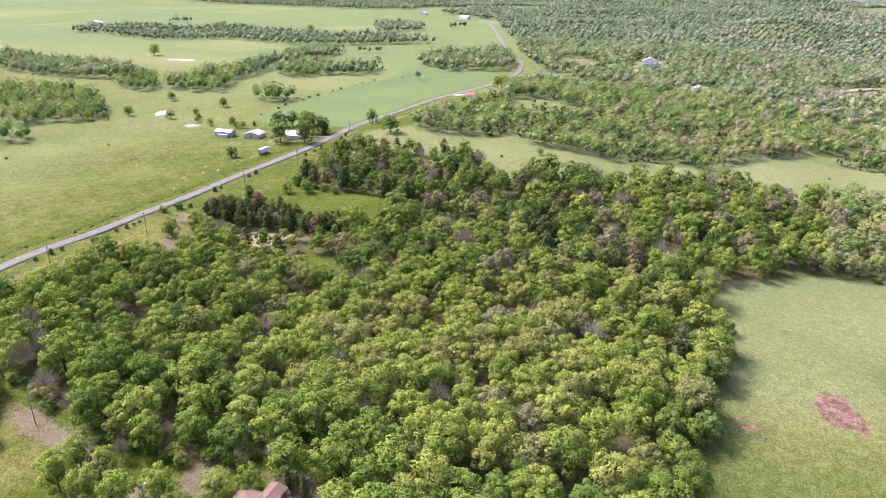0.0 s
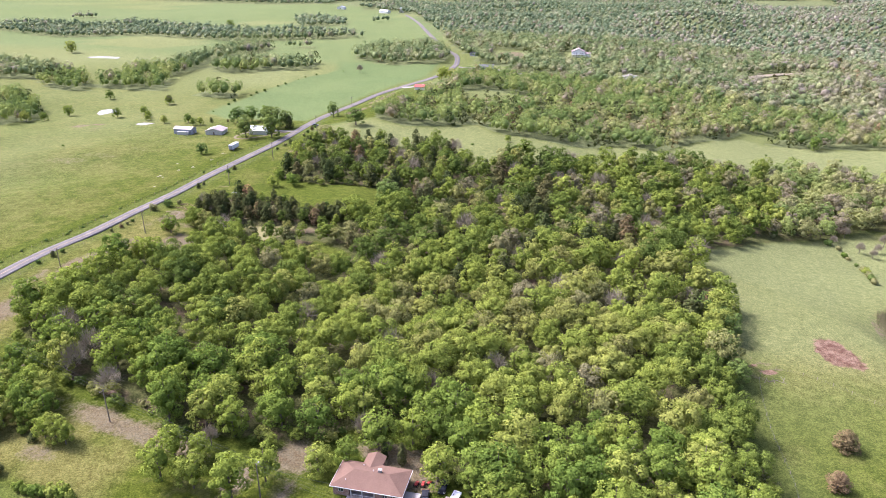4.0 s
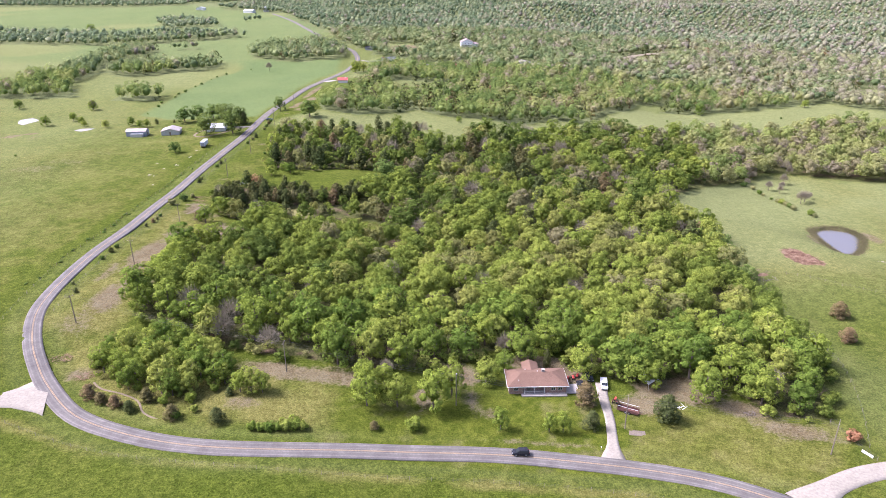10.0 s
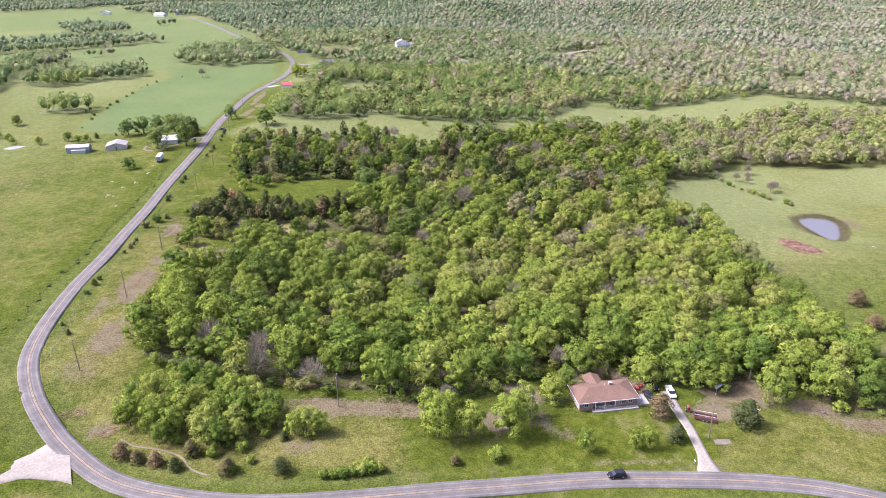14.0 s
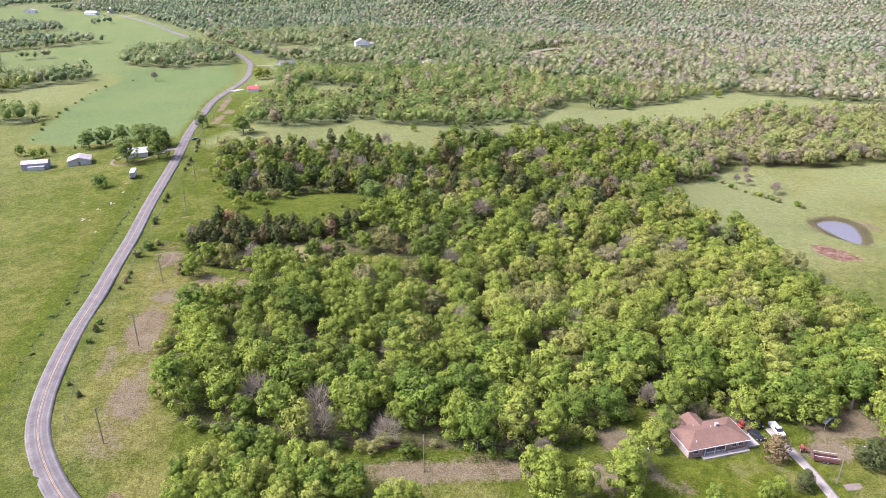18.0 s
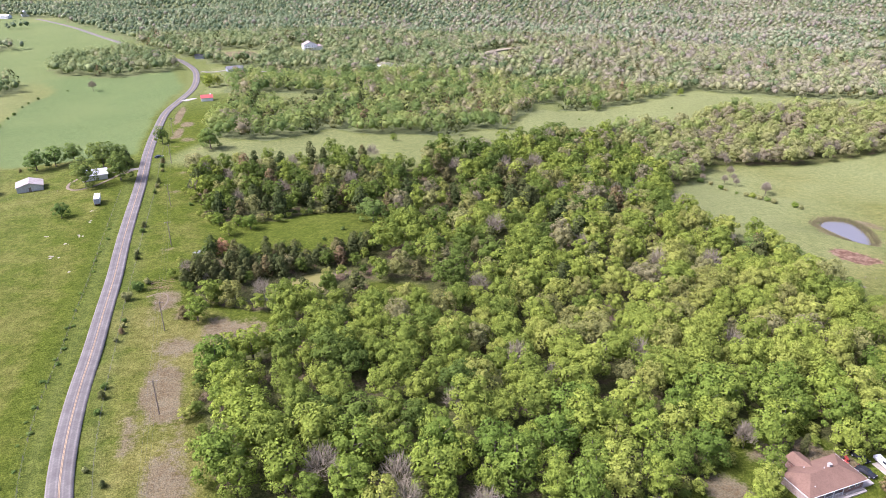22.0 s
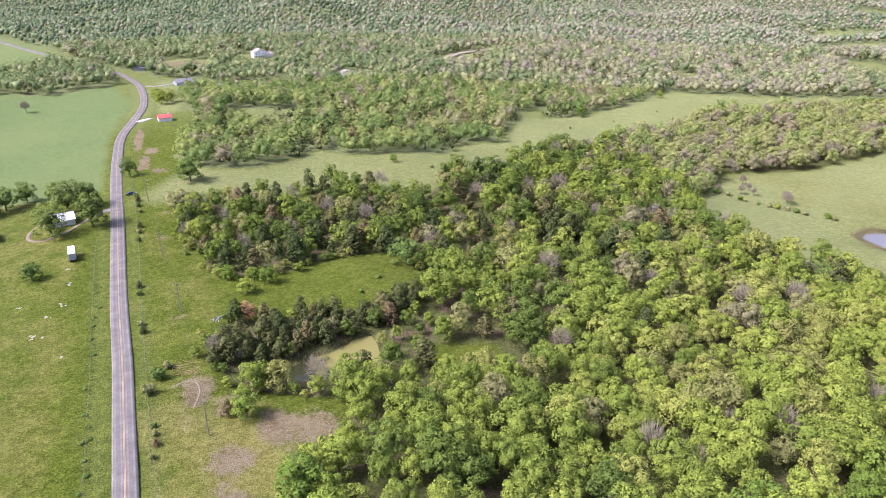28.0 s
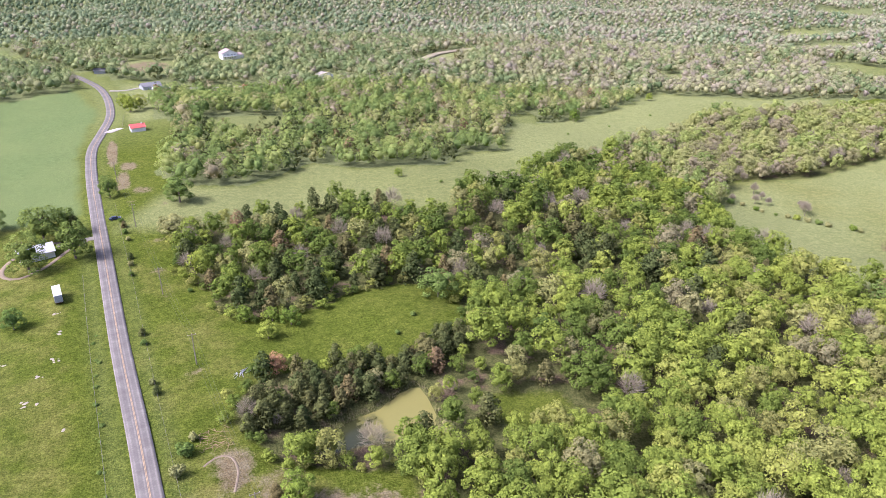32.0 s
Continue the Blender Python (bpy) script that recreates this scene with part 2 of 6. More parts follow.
# woods beyond the ridge meadow, and the long woods to the horizon
RIDGE_EDGE = [(420, 380), (310, 458), (294, 480), (236, 456), (186, 444), (151, 441), (118, 439), (82, 403), (59, 371), (33, 377), (0, 340), (-26, 345), (-47, 345), (-68, 364), (-91, 346), (-112, 331), (-127, 336), (-140, 345)]
ROAD_EDGE = [(-150, 372), (-138, 400), (-128, 430), (-126, 462), (-122, 485), (-138, 500), (-146, 530), (-147, 575), (-140, 600), (-110, 612), (-112, 640), (-150, 665), (-160, 690), (-200, 745), (-240, 835), (-285, 925), (-330, 1020), (-390, 1140), (-700, 1330), (-1500, 1330)]
FAR_WOOD = RIDGE_EDGE + ROAD_EDGE + [(-2600, 2500), (0, 4300), (3200, 3000), (3200, 400), (900, 200)]
GLADES = [
    [(-110, 456), (-90, 430), (-62, 436), (-46, 488), (-104, 491)], [(-148, 744), (-120, 750), (-92, 726), (-96, 672), (-136, 676)], [(-62, 746), (-26, 742), (-22, 694), (-58, 694)],
    [(6, 630), (36, 642), (52, 618), (44, 592), (8, 594)], [(122, 664), (172, 706), (236, 722), (246, 700), (190, 672), (146, 622)], [(-120, 600), (-112, 622), (-34, 624), (-34, 592), (-100, 578)],
    [(653, 672), (687, 713), (805, 751), (868, 665), (806, 629)], [(584, 568), (614, 613), (661, 613), (740, 575), (674, 549)], [(506, 446), (539, 532), (565, 501), (580, 448), (515, 400)],
    [(937, 804), (963, 836), (1063, 890), (1150, 843), (1041, 780)], [(119, 460), (150, 476), (143, 449), (95, 411)], [(362, 556), (374, 532), (332, 488), (320, 504)], [(304, 440), (326, 424), (345, 396), (364, 354), (384, 322), (420, 330), (400, 400)], [(-146, 585), (-150, 652), (-108, 652), (-100, 600), (-128, 590), (-136, 500), (-152, 494)],
]
# belts of trees on the western farmland
BELTS = [
    [(-431, 238), (-413, 258), (-392, 284), (-408, 310), (-430, 326), (-465, 344), (-505, 345), (-560, 330), (-520, 290)],
    [(-780, 430), (-669, 412), (-604, 400), (-561, 402), (-519, 408), (-464, 380), (-436, 386), (-460, 418), (-526, 450), (-580, 466), (-681, 472), (-800, 490)],
    [(-440, 400), (-397, 402), (-366, 407), (-396, 454), (-404, 510), (-444, 532), (-432, 492), (-450, 471)],
    [(-421, 493), (-404, 510), (-415, 542), (-417, 586), (-416, 653), (-418, 695), (-440, 708), (-471, 693), (-471, 648), (-445, 561), (-438, 516)],
    [(-399, 515), (-377, 496), (-354, 502), (-318, 531), (-296, 558), (-312, 592), (-338, 578), (-381, 572), (-399, 546)],
    [(-964, 716), (-891, 728), (-831, 713), (-752, 698), (-693, 732), (-636, 735), (-568, 720), (-522, 730), (-465, 755), (-401, 784), (-350, 812), (-372, 832), (-433, 850), (-494, 862), (-533, 835), (-652, 878), (-805, 905), (-814, 836), (-918, 836), (-993, 755)],
    [(-497, 898), (-431, 924), (-460, 1000), (-547, 1061), (-578, 1034)], [(-416, 978), (-386, 988), (-390, 1004), (-418, 996)], [(-411, 700), (-380, 714), (-376, 726), (-404, 716)],
    [(-303, 675), (-280, 627), (-228, 605), (-178, 640), (-186, 690), (-228, 770), (-265, 748), (-288, 727)],
    [(-330, 391), (-290, 393), (-296, 414), (-330, 412)], [(-400, 196), (-367, 206), (-366, 222), (-400, 216)], [(-930, 895), (-902, 925), (-915, 940), (-950, 920)],
]
CROP = [(-184, 640), (-230, 612), (-300, 615), (-268, 552), (-283, 488), (-280, 342), (-250, 322), (-186, 326), (-184, 440), (-168, 540)]
RIDGE_FIELD = [(-170, 300)] + WOOD_NORTH[::-1] + [(263, 396)] + RIDGE_EDGE
PASTURE = WOOD_EAST[:18] + [(420, 300), (420, -60), (84, -40)]
SOUTH_LINE = [(-148, -24), (-122, -33), (-97, -37), (-56, -38.5), (-14, -36.5), (20, -38), (46, -45)]
STRIP = [(-170, 40), (-150, 20), (-100, 8), (-60, 2), (-60, -24), (-100, -22), (-140, -4), (-170, 40)]


# ---- ground: one sheet to the horizon ----
def spread(a, b, step, reach, growth):
    """Even steps from a to b, then ever longer ones for reach metres on both sides."""
    mid, out, d, s = list(np.arange(a, b + step, step)), [], 0.0, step
    while d < reach:
        s *= growth
        d += s
        out.append(d)
    return np.array([mid[0] - d for d in out[::-1]] + mid + [mid[-1] + d for d in out])


gx, gy = np.meshgrid(spread(-300, 240, 2.5, 4300, 1.075), spread(-75, 400, 2.5, 4200, 1.07))


def noise_at(x, y, size, seed=0):
    """Smooth value noise from 0 to 1, about size metres across."""
    u, v = np.asarray(x, float) / size + seed * 17.3, np.asarray(y, float) / size - seed * 9.1
    iu, iv = np.floor(u), np.floor(v)
    fu, fv = u - iu, v - iv
    fu, fv = fu * fu * (3 - 2 * fu), fv * fv * (3 - 2 * fv)

    def h(a, b):
        s = np.sin(a * 127.1 + b * 311.7 + seed * 74.7) * 43758.5453
        return s - np.floor(s)
    return (h(iu, iv) * (1 - fu) + h(iu + 1, iv) * fu) * (1 - fv) + (h(iu, iv + 1) * (1 - fu) + h(iu + 1, iv + 1) * fu) * fv


def fbm(x, y, size, seed=0):
    return 0.55 * noise_at(x, y, size, seed) + 0.3 * noise_at(x, y, size * 0.47, seed + 3) + 0.15 * noise_at(x, y, size * 0.21, seed + 7)


POND_Z, FARM_Z = ground_z(-112, 142) - 0.6, ground_z(160, 160) - 1.2


def surface(x, y):
    """The ground as it is built: the land, evened out under the road, with the ponds let in and a ditch beside the road."""
    d = away(x, y, ROAD[::3] + ROAD[-1:])
    z = land(x, y) + 0.5 * (fbm(x, y, 22.0, 2) - 0.5) * np.clip((d - 5) / 8, 0, 1)
    z = z + 3.2 * (fbm(x, y, 95.0, 91) - 0.5) * np.clip((d - 34) / 60, 0, 1)
    rise = np.exp(-((d - 7.5) / 2.0) ** 2)
    z = z - 0.3 * rise
    for pond, level in ((ALGAE_POND, POND_Z), (FARM_POND, FARM_Z)):
        inn, dist = inside(x, y, pond[:-1]), away(x, y, pond)
        z = np.where(inn, np.minimum(z, level - np.clip(dist * 0.25, 0, 1.2)), np.where(dist < 14, z + (np.maximum(level + 0.5 + dist * 0.12, level) - z) * np.clip(1 - dist / 14, 0, 1), z))
    return z


ground_verts = np.stack([gx, gy, surface(gx, gy)], -1)
near_road = away(gx, gy, ROAD[::3] + ROAD[-1:])
ground_verts[..., 2] -= np.where(near_road < 4.2, 0.2, 0)
rows_n, cols_n = gx.shape
idx = np.arange(rows_n * cols_n).reshape(rows_n, cols_n)
quads = np.stack([idx[:-1, :-1], idx[:-1, 1:], idx[1:, 1:], idx[1:, :-1]], -1).reshape(-1, 4)



def within(poly, soft=4.0):
    """1 inside the polygon, 0 outside, with a soft and uneven edge."""
    d = away(gx, gy, poly + poly[:1]) * np.where(inside(gx, gy, poly), 1, -1) + 5.0 * (fbm(gx, gy, 11.0, 13) - 0.5)
    return np.clip(0.5 + d / (2 * soft), 0, 1)


wood_floor = np.minimum(within(NEAR_WOOD, 2.5), 1 - within(GLADE))
far_floor = inside(gx, gy, FAR_WOOD)
open_far = np.zeros_like(gx)
for g in GLADES:
    far_floor &= ~inside(gx, gy, g)
    open_far = np.maximum(open_far, within(g, 2.0))
for b in BELTS:
    far_floor |= inside(gx, gy, b)
EAST_LAWN = [(22, -26), (24, -2), (40, 0), (60, -4), (80, -12), (80, -26), (62, -36), (44, -31)]
VERGE = [(-172, 18), (-172, 290), (-140, 290), (-140, 20)]
cover = {
    "woods": wood_floor,
    "understory": far_floor * 1.0,
    "crop": np.maximum(within(CROP, 2.0), 0.75 * np.clip((gy - 560) / 60, 0, 1) * np.clip((-215 - gx) / 40, 0, 1) * (fbm(gx, gy * 2, 260, 71) > 0.36)),
    "dry": np.clip(0.9 * np.exp(-((away(gx, gy, SOUTH_LINE) / 1.8) ** 2)) * fbm(gx, gy, 14, 23) * 1.6 + np.clip((-186 - gx) / 8, 0, 1) * 0.62 * (fbm(gx, gy * 2.2, 75, 6) + 0.35 * (fbm(gx * 0.3, gy, 20, 8) - 0.5)) + 0.35 * within(RIDGE_FIELD, 5) + within(PASTURE, 6) * np.clip(0.05 + 1.0 * fbm(gx, gy * 1.5, 45, 4) - 0.6 * np.exp(-(((gy - 78 + 0.25 * (gx - 110)) / 24) ** 2)), 0, 1) * np.clip((gy - 40) / 70, 0.25, 1) + np.maximum(within(STRIP, 6), within(VERGE, 6) * (gy < 135) + 0.3 * within(VERGE, 6)) * (wood_floor < 0.5) * 1.25 * fbm(gx, gy, 30, 5) + within(EAST_LAWN, 5) * (0.25 + 0.7 * fbm(gx * 0.5, gy, 16, 45)), 0, 1),
    "bare": np.zeros_like(gx),
    "clay": np.zeros_like(gx),
    # pale grass of ridge, pasture and verge, plus haze painted into the far fields
    "hay_and_haze": np.clip(within(PASTURE, 6) * (1.5 * fbm(gx, gy, 60, 19) - 0.1) * np.clip((gy - 85) / 50, 0.35, 1), 0, 0.85) + np.clip(np.maximum((-195 - gx) / 120, within(RIDGE_FIELD, 5) * (0.75 + 0.5 * fbm(gx, gy, 40, 17))), 0, 1) * (0.2 + 0.55 * fbm(gx, gy * 1.6, 130, 18)) + np.clip((gy - 420) / 200, 0, 0.45) + 0.5 * open_far + 0.42 * within(RIDGE_FIELD, 5) + 0.3 * within(PASTURE, 6) * np.clip((gy - 150) / 60, 0, 1) + 0.2 * np.exp(-(((near_road - 6) / 2.5) ** 2)),
    "mown": (1 - 0.6 * within(EAST_LAWN, 4)) * np.clip(1 - np.abs(gx - 16) / 74, 0, 1) ** 0.3 * np.clip((4 - gy) / 6, 0, 1) * (near_road < 50) * (gy > -31) * (wood_floor < 0.5),
}


def bare_patch(cx, cy, rx, ry, turn=0.0, much=1.0, kind="bare"):
    c, s = math.cos(radians(turn)), math.sin(radians(turn))
    u, v = (gx - cx) * c + (gy - cy) * s, -(gx - cx) * s + (gy - cy) * c
    r = np.hypot(u / rx, v / ry) + 0.7 * (fbm(gx, gy, 7.0, 9) - 0.5)
    cover[kind] = np.maximum(cover[kind], much * np.clip(1.6 - 1.6 * r, 0, 1))


for row in [(150, 132, 9, 4, 30, 1.0), (176, 160, 5, 14, 10, 1.0), (146, 155, 3, 16, 0, 0.9), (94, 96, 8, 2, 0, 1.0), (100, 104, 12, 1.6, -30, 0.9), (-140, 112, 9, 16, 20, 0.5), (-157, 139, 7, 9, 0, 1.3), (-151, 127, 5, 5, 0, 0.9), (-139, 115, 8, 11, 0, 1.6), (-160, 258, 4, 3, 0, 1.1), (-157, 285, 3, 3, 0, 1), (-164, 329, 3, 2, 0, 1), (-150, 321, 4, 3, 0, 1.1), (-166, 354, 4, 7, 0, 1.1), (-161, 235, 3, 2, 0, 0.8), (-158, 183, 2, 3, 0, 0.9), (-72, 4, 36, 6.5, -6, 1.1), (-84, -12, 8, 5, 0, 0.9), (-120, 15, 18, 5, -15, 0.9), (-152, 24, 9, 12, 20, 0.65), (-153, 80, 7, 26, 6, 1.6), (-152, 104, 8, 12, 0, 1.2), (-160, 60, 4, 14, 0, 0.9), (-150, 40, 8, 14, 20, 1.2), (-160, 125, 6, 8, 0, 0.5), (-148, 52, 4, 16, 0, 0.7), (-146, 132, 7, 4, 0, 0.7), (-138, -1, 7, 5, 30, 0.9),
            (-150, 50, 4, 22, 0, 0.5), (-24, 10, 8, 10, 30, 1.5), (-33, -3, 5, 9, 0, 1.3), (-20, -2, 3, 8, 0, 0.9), (0, 19, 16, 6, 0, 1.5), (-15, -9, 4, 4, 0, 0.9), (0, -20, 22, 1.6, 0, 0.8), (40, 6, 16, 9, -10, 1.5), (29, -2, 11, 6, 0, 1.2), (56, -3, 14, 5, -20, 1.2), (68, -12, 14, 6, -20, 1.1), (8, 12, 10, 6, 0, 1.3), (88, 110, 6, 2, 0, 0.8), (28, -14, 4, 1.6, 0, 0.8),
            (-166, 425, 3.5, 36, -3, 1.9), (-160, 395, 6, 12, 0, 1.2), (-164, 366, 4, 24, 0, 1.2), (-157, 346, 7, 8, 0, 0.9), (-128, 152, 6, 4, 0, 0.9), (-94, 150, 6, 4, 20, 1.2), (-131, 111, 11, 12, 0, 1.05), (-320, 270, 8, 12, 30, 0.6), (-275, 197, 20, 9, 20, 0.55), (-261, 211, 18, 7, 20, 0.55), (-250, 228, 12, 7, 10, 0.45), (-297, 179, 22, 9, 0, 0.4), (-327, 186, 18, 8, 0, 0.4), (-340, 276, 9, 7, 20, 1.1), (-331, 283, 7, 5, 20, 1.1), (-226, 260, 8, 2, 0, 0.6), (-160, 181, 3, 6, 0, 0.6), (-159, 258, 3, 6, 0, 0.7), (-120, 712, 26, 30, 0, 2.0), (-44, 726, 12, 10, 0, 0.7), (25, 612, 14, 14, 0, 1.0)]:
    bare_patch(*row)
for row in [(124, 122, 13, 5.5, 118), (122, 118, 8, 4.5, 118), (100, 100, 9, 1.2, -22), (150, 131, 5, 2, 30)]:
    bare_patch(*row, 1.6, "clay")


def ground_material():
    m, nt, b = material("grassland", 0.95)
    b.inputs["Specular IOR Level"].default_value = 0.03
    wide, mid, clump, fine, tuft = grain(nt, 0.018, 3.0), grain(nt, 0.11, 4.0), grain(nt, 0.42, 4.0, 0.7), grain(nt, 1.4, 5.0, 0.75), grain(nt, 2.6, 3.0, 0.7)
    speck = ramp(nt, maths(nt, "ADD", maths(nt, "MULTIPLY", fine, 0.6), maths(nt, "MULTIPLY", clump, 0.4)), [(0.42, (0, 0, 0)), (0.6, (1, 1, 1))])
    lush = blend(nt, speck, (0.048, 0.07, 0.0075), (0.122, 0.153, 0.02))
    pale = blend(nt, speck, (0.08, 0.099, 0.015), (0.17, 0.184, 0.035))
    patchy = ramp(nt, maths(nt, "ADD", maths(nt, "MULTIPLY", wide, 0.5), maths(nt, "MULTIPLY", mid, 0.6)), [(0.46, (0, 0, 0)), (0.68, (1, 1, 1))])
    grass = blend(nt, maths(nt, "MULTIPLY", patchy, 0.45), lush, pale)
    olive = blend(nt, speck, (0.122, 0.12, 0.028), (0.238, 0.226, 0.068))
    grass = blend(nt, ramp(nt, maths(nt, "ADD", attribute(nt, "dry"), maths(nt, "MULTIPLY", maths(nt, "SUBTRACT", mid, 0.5), 1.3)), [(0.15, (0, 0, 0)), (0.8, (1, 1, 1))]), grass, olive)
    # pale grass colour, which also carries the painted haze of the far fields
    grass = blend(nt, attribute(nt, "hay_and_haze"), grass, blend(nt, speck, (0.15, 0.173, 0.062), (0.248, 0.268, 0.104)))
    crop = blend(nt, speck, (0.105, 0.15, 0.05), (0.155, 0.205, 0.075))
    crop = blend(nt, maths(nt, "MULTIPLY", ramp(nt, wide, [(0.4, (0, 0, 0)), (0.62, (1, 1, 1))]), 0.6), crop, (0.155, 0.195, 0.07))
    grass = blend(nt, attribute(nt, "crop"), grass, crop)
    mown = blend(nt, ramp(nt, clump, [(0.35, (0, 0, 0)), (0.65, (1, 1, 1))]), (0.062, 0.088, 0.008), (0.145, 0.163, 0.021))
    mown = blend(nt, ramp(nt, mid, [(0.54, (0, 0, 0)), (0.72, (0.8, 0.8, 0.8))]), mown, (0.21, 0.185, 0.085))
    grass = blend(nt, maths(nt, "MULTIPLY", attribute(nt, "mown"), 0.9), grass, mown)
    floor = blend(nt, ramp(nt, mid, [(0.34, (0, 0, 0)), (0.48, (1, 1, 1))]), blend(nt, speck, (0.085, 0.062, 0.04), (0.18, 0.13, 0.085)), blend(nt, speck, (0.06, 0.07, 0.022), (0.14, 0.145, 0.05)))
    grass = blend(nt, ramp(nt, maths(nt, "ADD", attribute(nt, "woods"), maths(nt, "MULTIPLY", maths(nt, "SUBTRACT", clump, 0.5), 1.2)), [(0.4, (0, 0, 0)), (0.75, (1, 1, 1))]), grass, floor)
    grass = blend(nt, ramp(nt, maths(nt, "ADD", attribute(nt, "understory"), maths(nt, "MULTIPLY", maths(nt, "SUBTRACT", clump, 0.5), 0.8)), [(0.4, (0, 0, 0)), (0.7, (1, 1, 1))]), grass, blend(nt, speck, (0.11, 0.13, 0.05), (0.21, 0.235, 0.1)))
    soil = blend(nt, ramp(nt, mid, [(0.35, (0, 0, 0)), (0.65, (1, 1, 1))]), (0.13, 0.095, 0.046), (0.205, 0.166, 0.09))
    worn = ramp(nt, maths(nt, "ADD", attribute(nt, "bare"), maths(nt, "MULTIPLY", maths(nt, "SUBTRACT", maths(nt, "MULTIPLY", maths(nt, "ADD", fine, clump), 0.5), 0.5), 3.0)), [(0.45, (0, 0, 0)), (0.95, (1, 1, 1))])
    grass = blend(nt, worn, grass, blend(nt, speck, soil, (0.205, 0.178, 0.108)))
    clay = blend(nt, ramp(nt, clump, [(0.4, (0, 0, 0)), (0.62, (1, 1, 1))]), (0.135, 0.075, 0.048), (0.27, 0.185, 0.125))
    grass = blend(nt, ramp(nt, maths(nt, "ADD", attribute(nt, "clay"), maths(nt, "MULTIPLY", maths(nt, "SUBTRACT", clump, 0.5), 1.4)), [(0.35, (0, 0, 0)), (0.7, (1, 1, 1))]), grass, clay)
    nt.links.new(blend(nt, 0.6, grass, ramp(nt, tuft, [(0.34, (0.28, 0.28, 0.28)), (0.5, (0.82, 0.82, 0.82)), (0.68, (1.35, 1.3, 1.25))]), "MULTIPLY"), b.inputs["Base Color"])
    bump(nt, b, maths(nt, "ADD", fine, maths(nt, "MULTIPLY", tuft, 0.4)), 1.0, 0.5)
    return m


GROUND = ground_material()
ground_mesh = mesh_of("ground", ground_verts.reshape(-1, 3), quads, GROUND)
for key, values in cover.items():
    a = ground_mesh.attributes.new(key, "FLOAT", "POINT")
    a.data.foreach_set("value", values.astype(np.float32).ravel())
ground_mesh.shade_smooth()
ground = tagged(new("ground", ground_mesh), "rolling green pasture and woodland floor with worn brown patches", "ground", kind="structure")


def strip_along(name, line, half, lift, mat, cross=5, crown=0.0, label="", category="road", bedded=False):
    """A paved band along a line, bedded on the ground."""
    pts = np.array(line)
    d = np.gradient(pts, axis=0)
    d /= np.linalg.norm(d, axis=1)[:, None] + 1e-9
    n = np.stack([d[:, 1], -d[:, 0]], 1)
    ks = np.linspace(-1, 1, cross)
    z = land(pts[:, 0], pts[:, 1])
    z = np.convolve(np.pad(z, 4, mode="edge"), np.ones(9) / 9, "valid")
    def bed(p, i, k):
        return float(surface(p[:1], p[1:])[0]) + lift if bedded else z[i] + lift - crown * k * k
    v = np.concatenate([[(*(pts[i] + n[i] * (half[i] if isinstance(half, list) else half) * k), bed(pts[i] + n[i] * (half[i] if isinstance(half, list) else half) * k, i, k)) for k in ks] for i in range(len(pts))])
    side = np.concatenate([np.tile(ks, len(pts)), np.full(2 * len(pts), 1.2)])
    q = [(i * cross + j, i * cross + j + 1, (i + 1) * cross + j + 1, (i + 1) * cross + j) for i in range(len(pts) - 1) for j in range(cross - 1)]
    skirt0, skirt1 = v[::cross] - (0, 0, 0.6), v[cross - 1 :: cross] - (0, 0, 0.6)
    base = len(v)
    v = np.concatenate([v, skirt0, skirt1])
    m = len(pts)
    q += [(base + i, i * cross, (i + 1) * cross, base + i + 1) for i in range(m - 1)]
    q += [((i + 1) * cross - 1, base + m + i, base + m + i + 1, (i + 2) * cross - 1) for i in range(m - 1)]
    ob = new(name, mesh_of(name, v, np.array(q), mat))
    ob.data.attributes.new("across", "FLOAT", "POINT").data.foreach_set("value", side.astype(np.float32))
    return tagged(ob, label, category, kind="structure")


def asphalt():
    """Chip-sealed asphalt with paler wheel tracks and crumbling pale edges."""
    m, nt, b = material("asphalt", 0.9)
    off = maths(nt, "ABSOLUTE", attribute(nt, "across"), 0.0)
    wheel_path = ramp(nt, off, [(0.0, (0.15,) * 3), (0.12, (0.2,) * 3), (0.25, (0.75,) * 3), (0.36, (0.25,) * 3), (0.6, (0.3,) * 3), (0.74, (0.8,) * 3), (0.86, (0.2,) * 3), (1.0, (1.0,) * 3)])
    mottle = maths(nt, "ADD", maths(nt, "MULTIPLY", grain(nt, 0.25, 4.0), 0.9), maths(nt, "MULTIPLY", grain(nt, 2.2, 3.0), 0.5))
    pale = maths(nt, "ADD", maths(nt, "MULTIPLY", wheel_path, 0.45), maths(nt, "SUBTRACT", mottle, 0.4))
    nt.links.new(ramp(nt, pale, [(0.15, (0.085, 0.077, 0.069)), (0.55, (0.14, 0.128, 0.114)), (0.95, (0.24, 0.223, 0.197))]), b.inputs["Base Color"])
    bump(nt, b, grain(nt, 9.0), 0.3, 0.02)
    return m


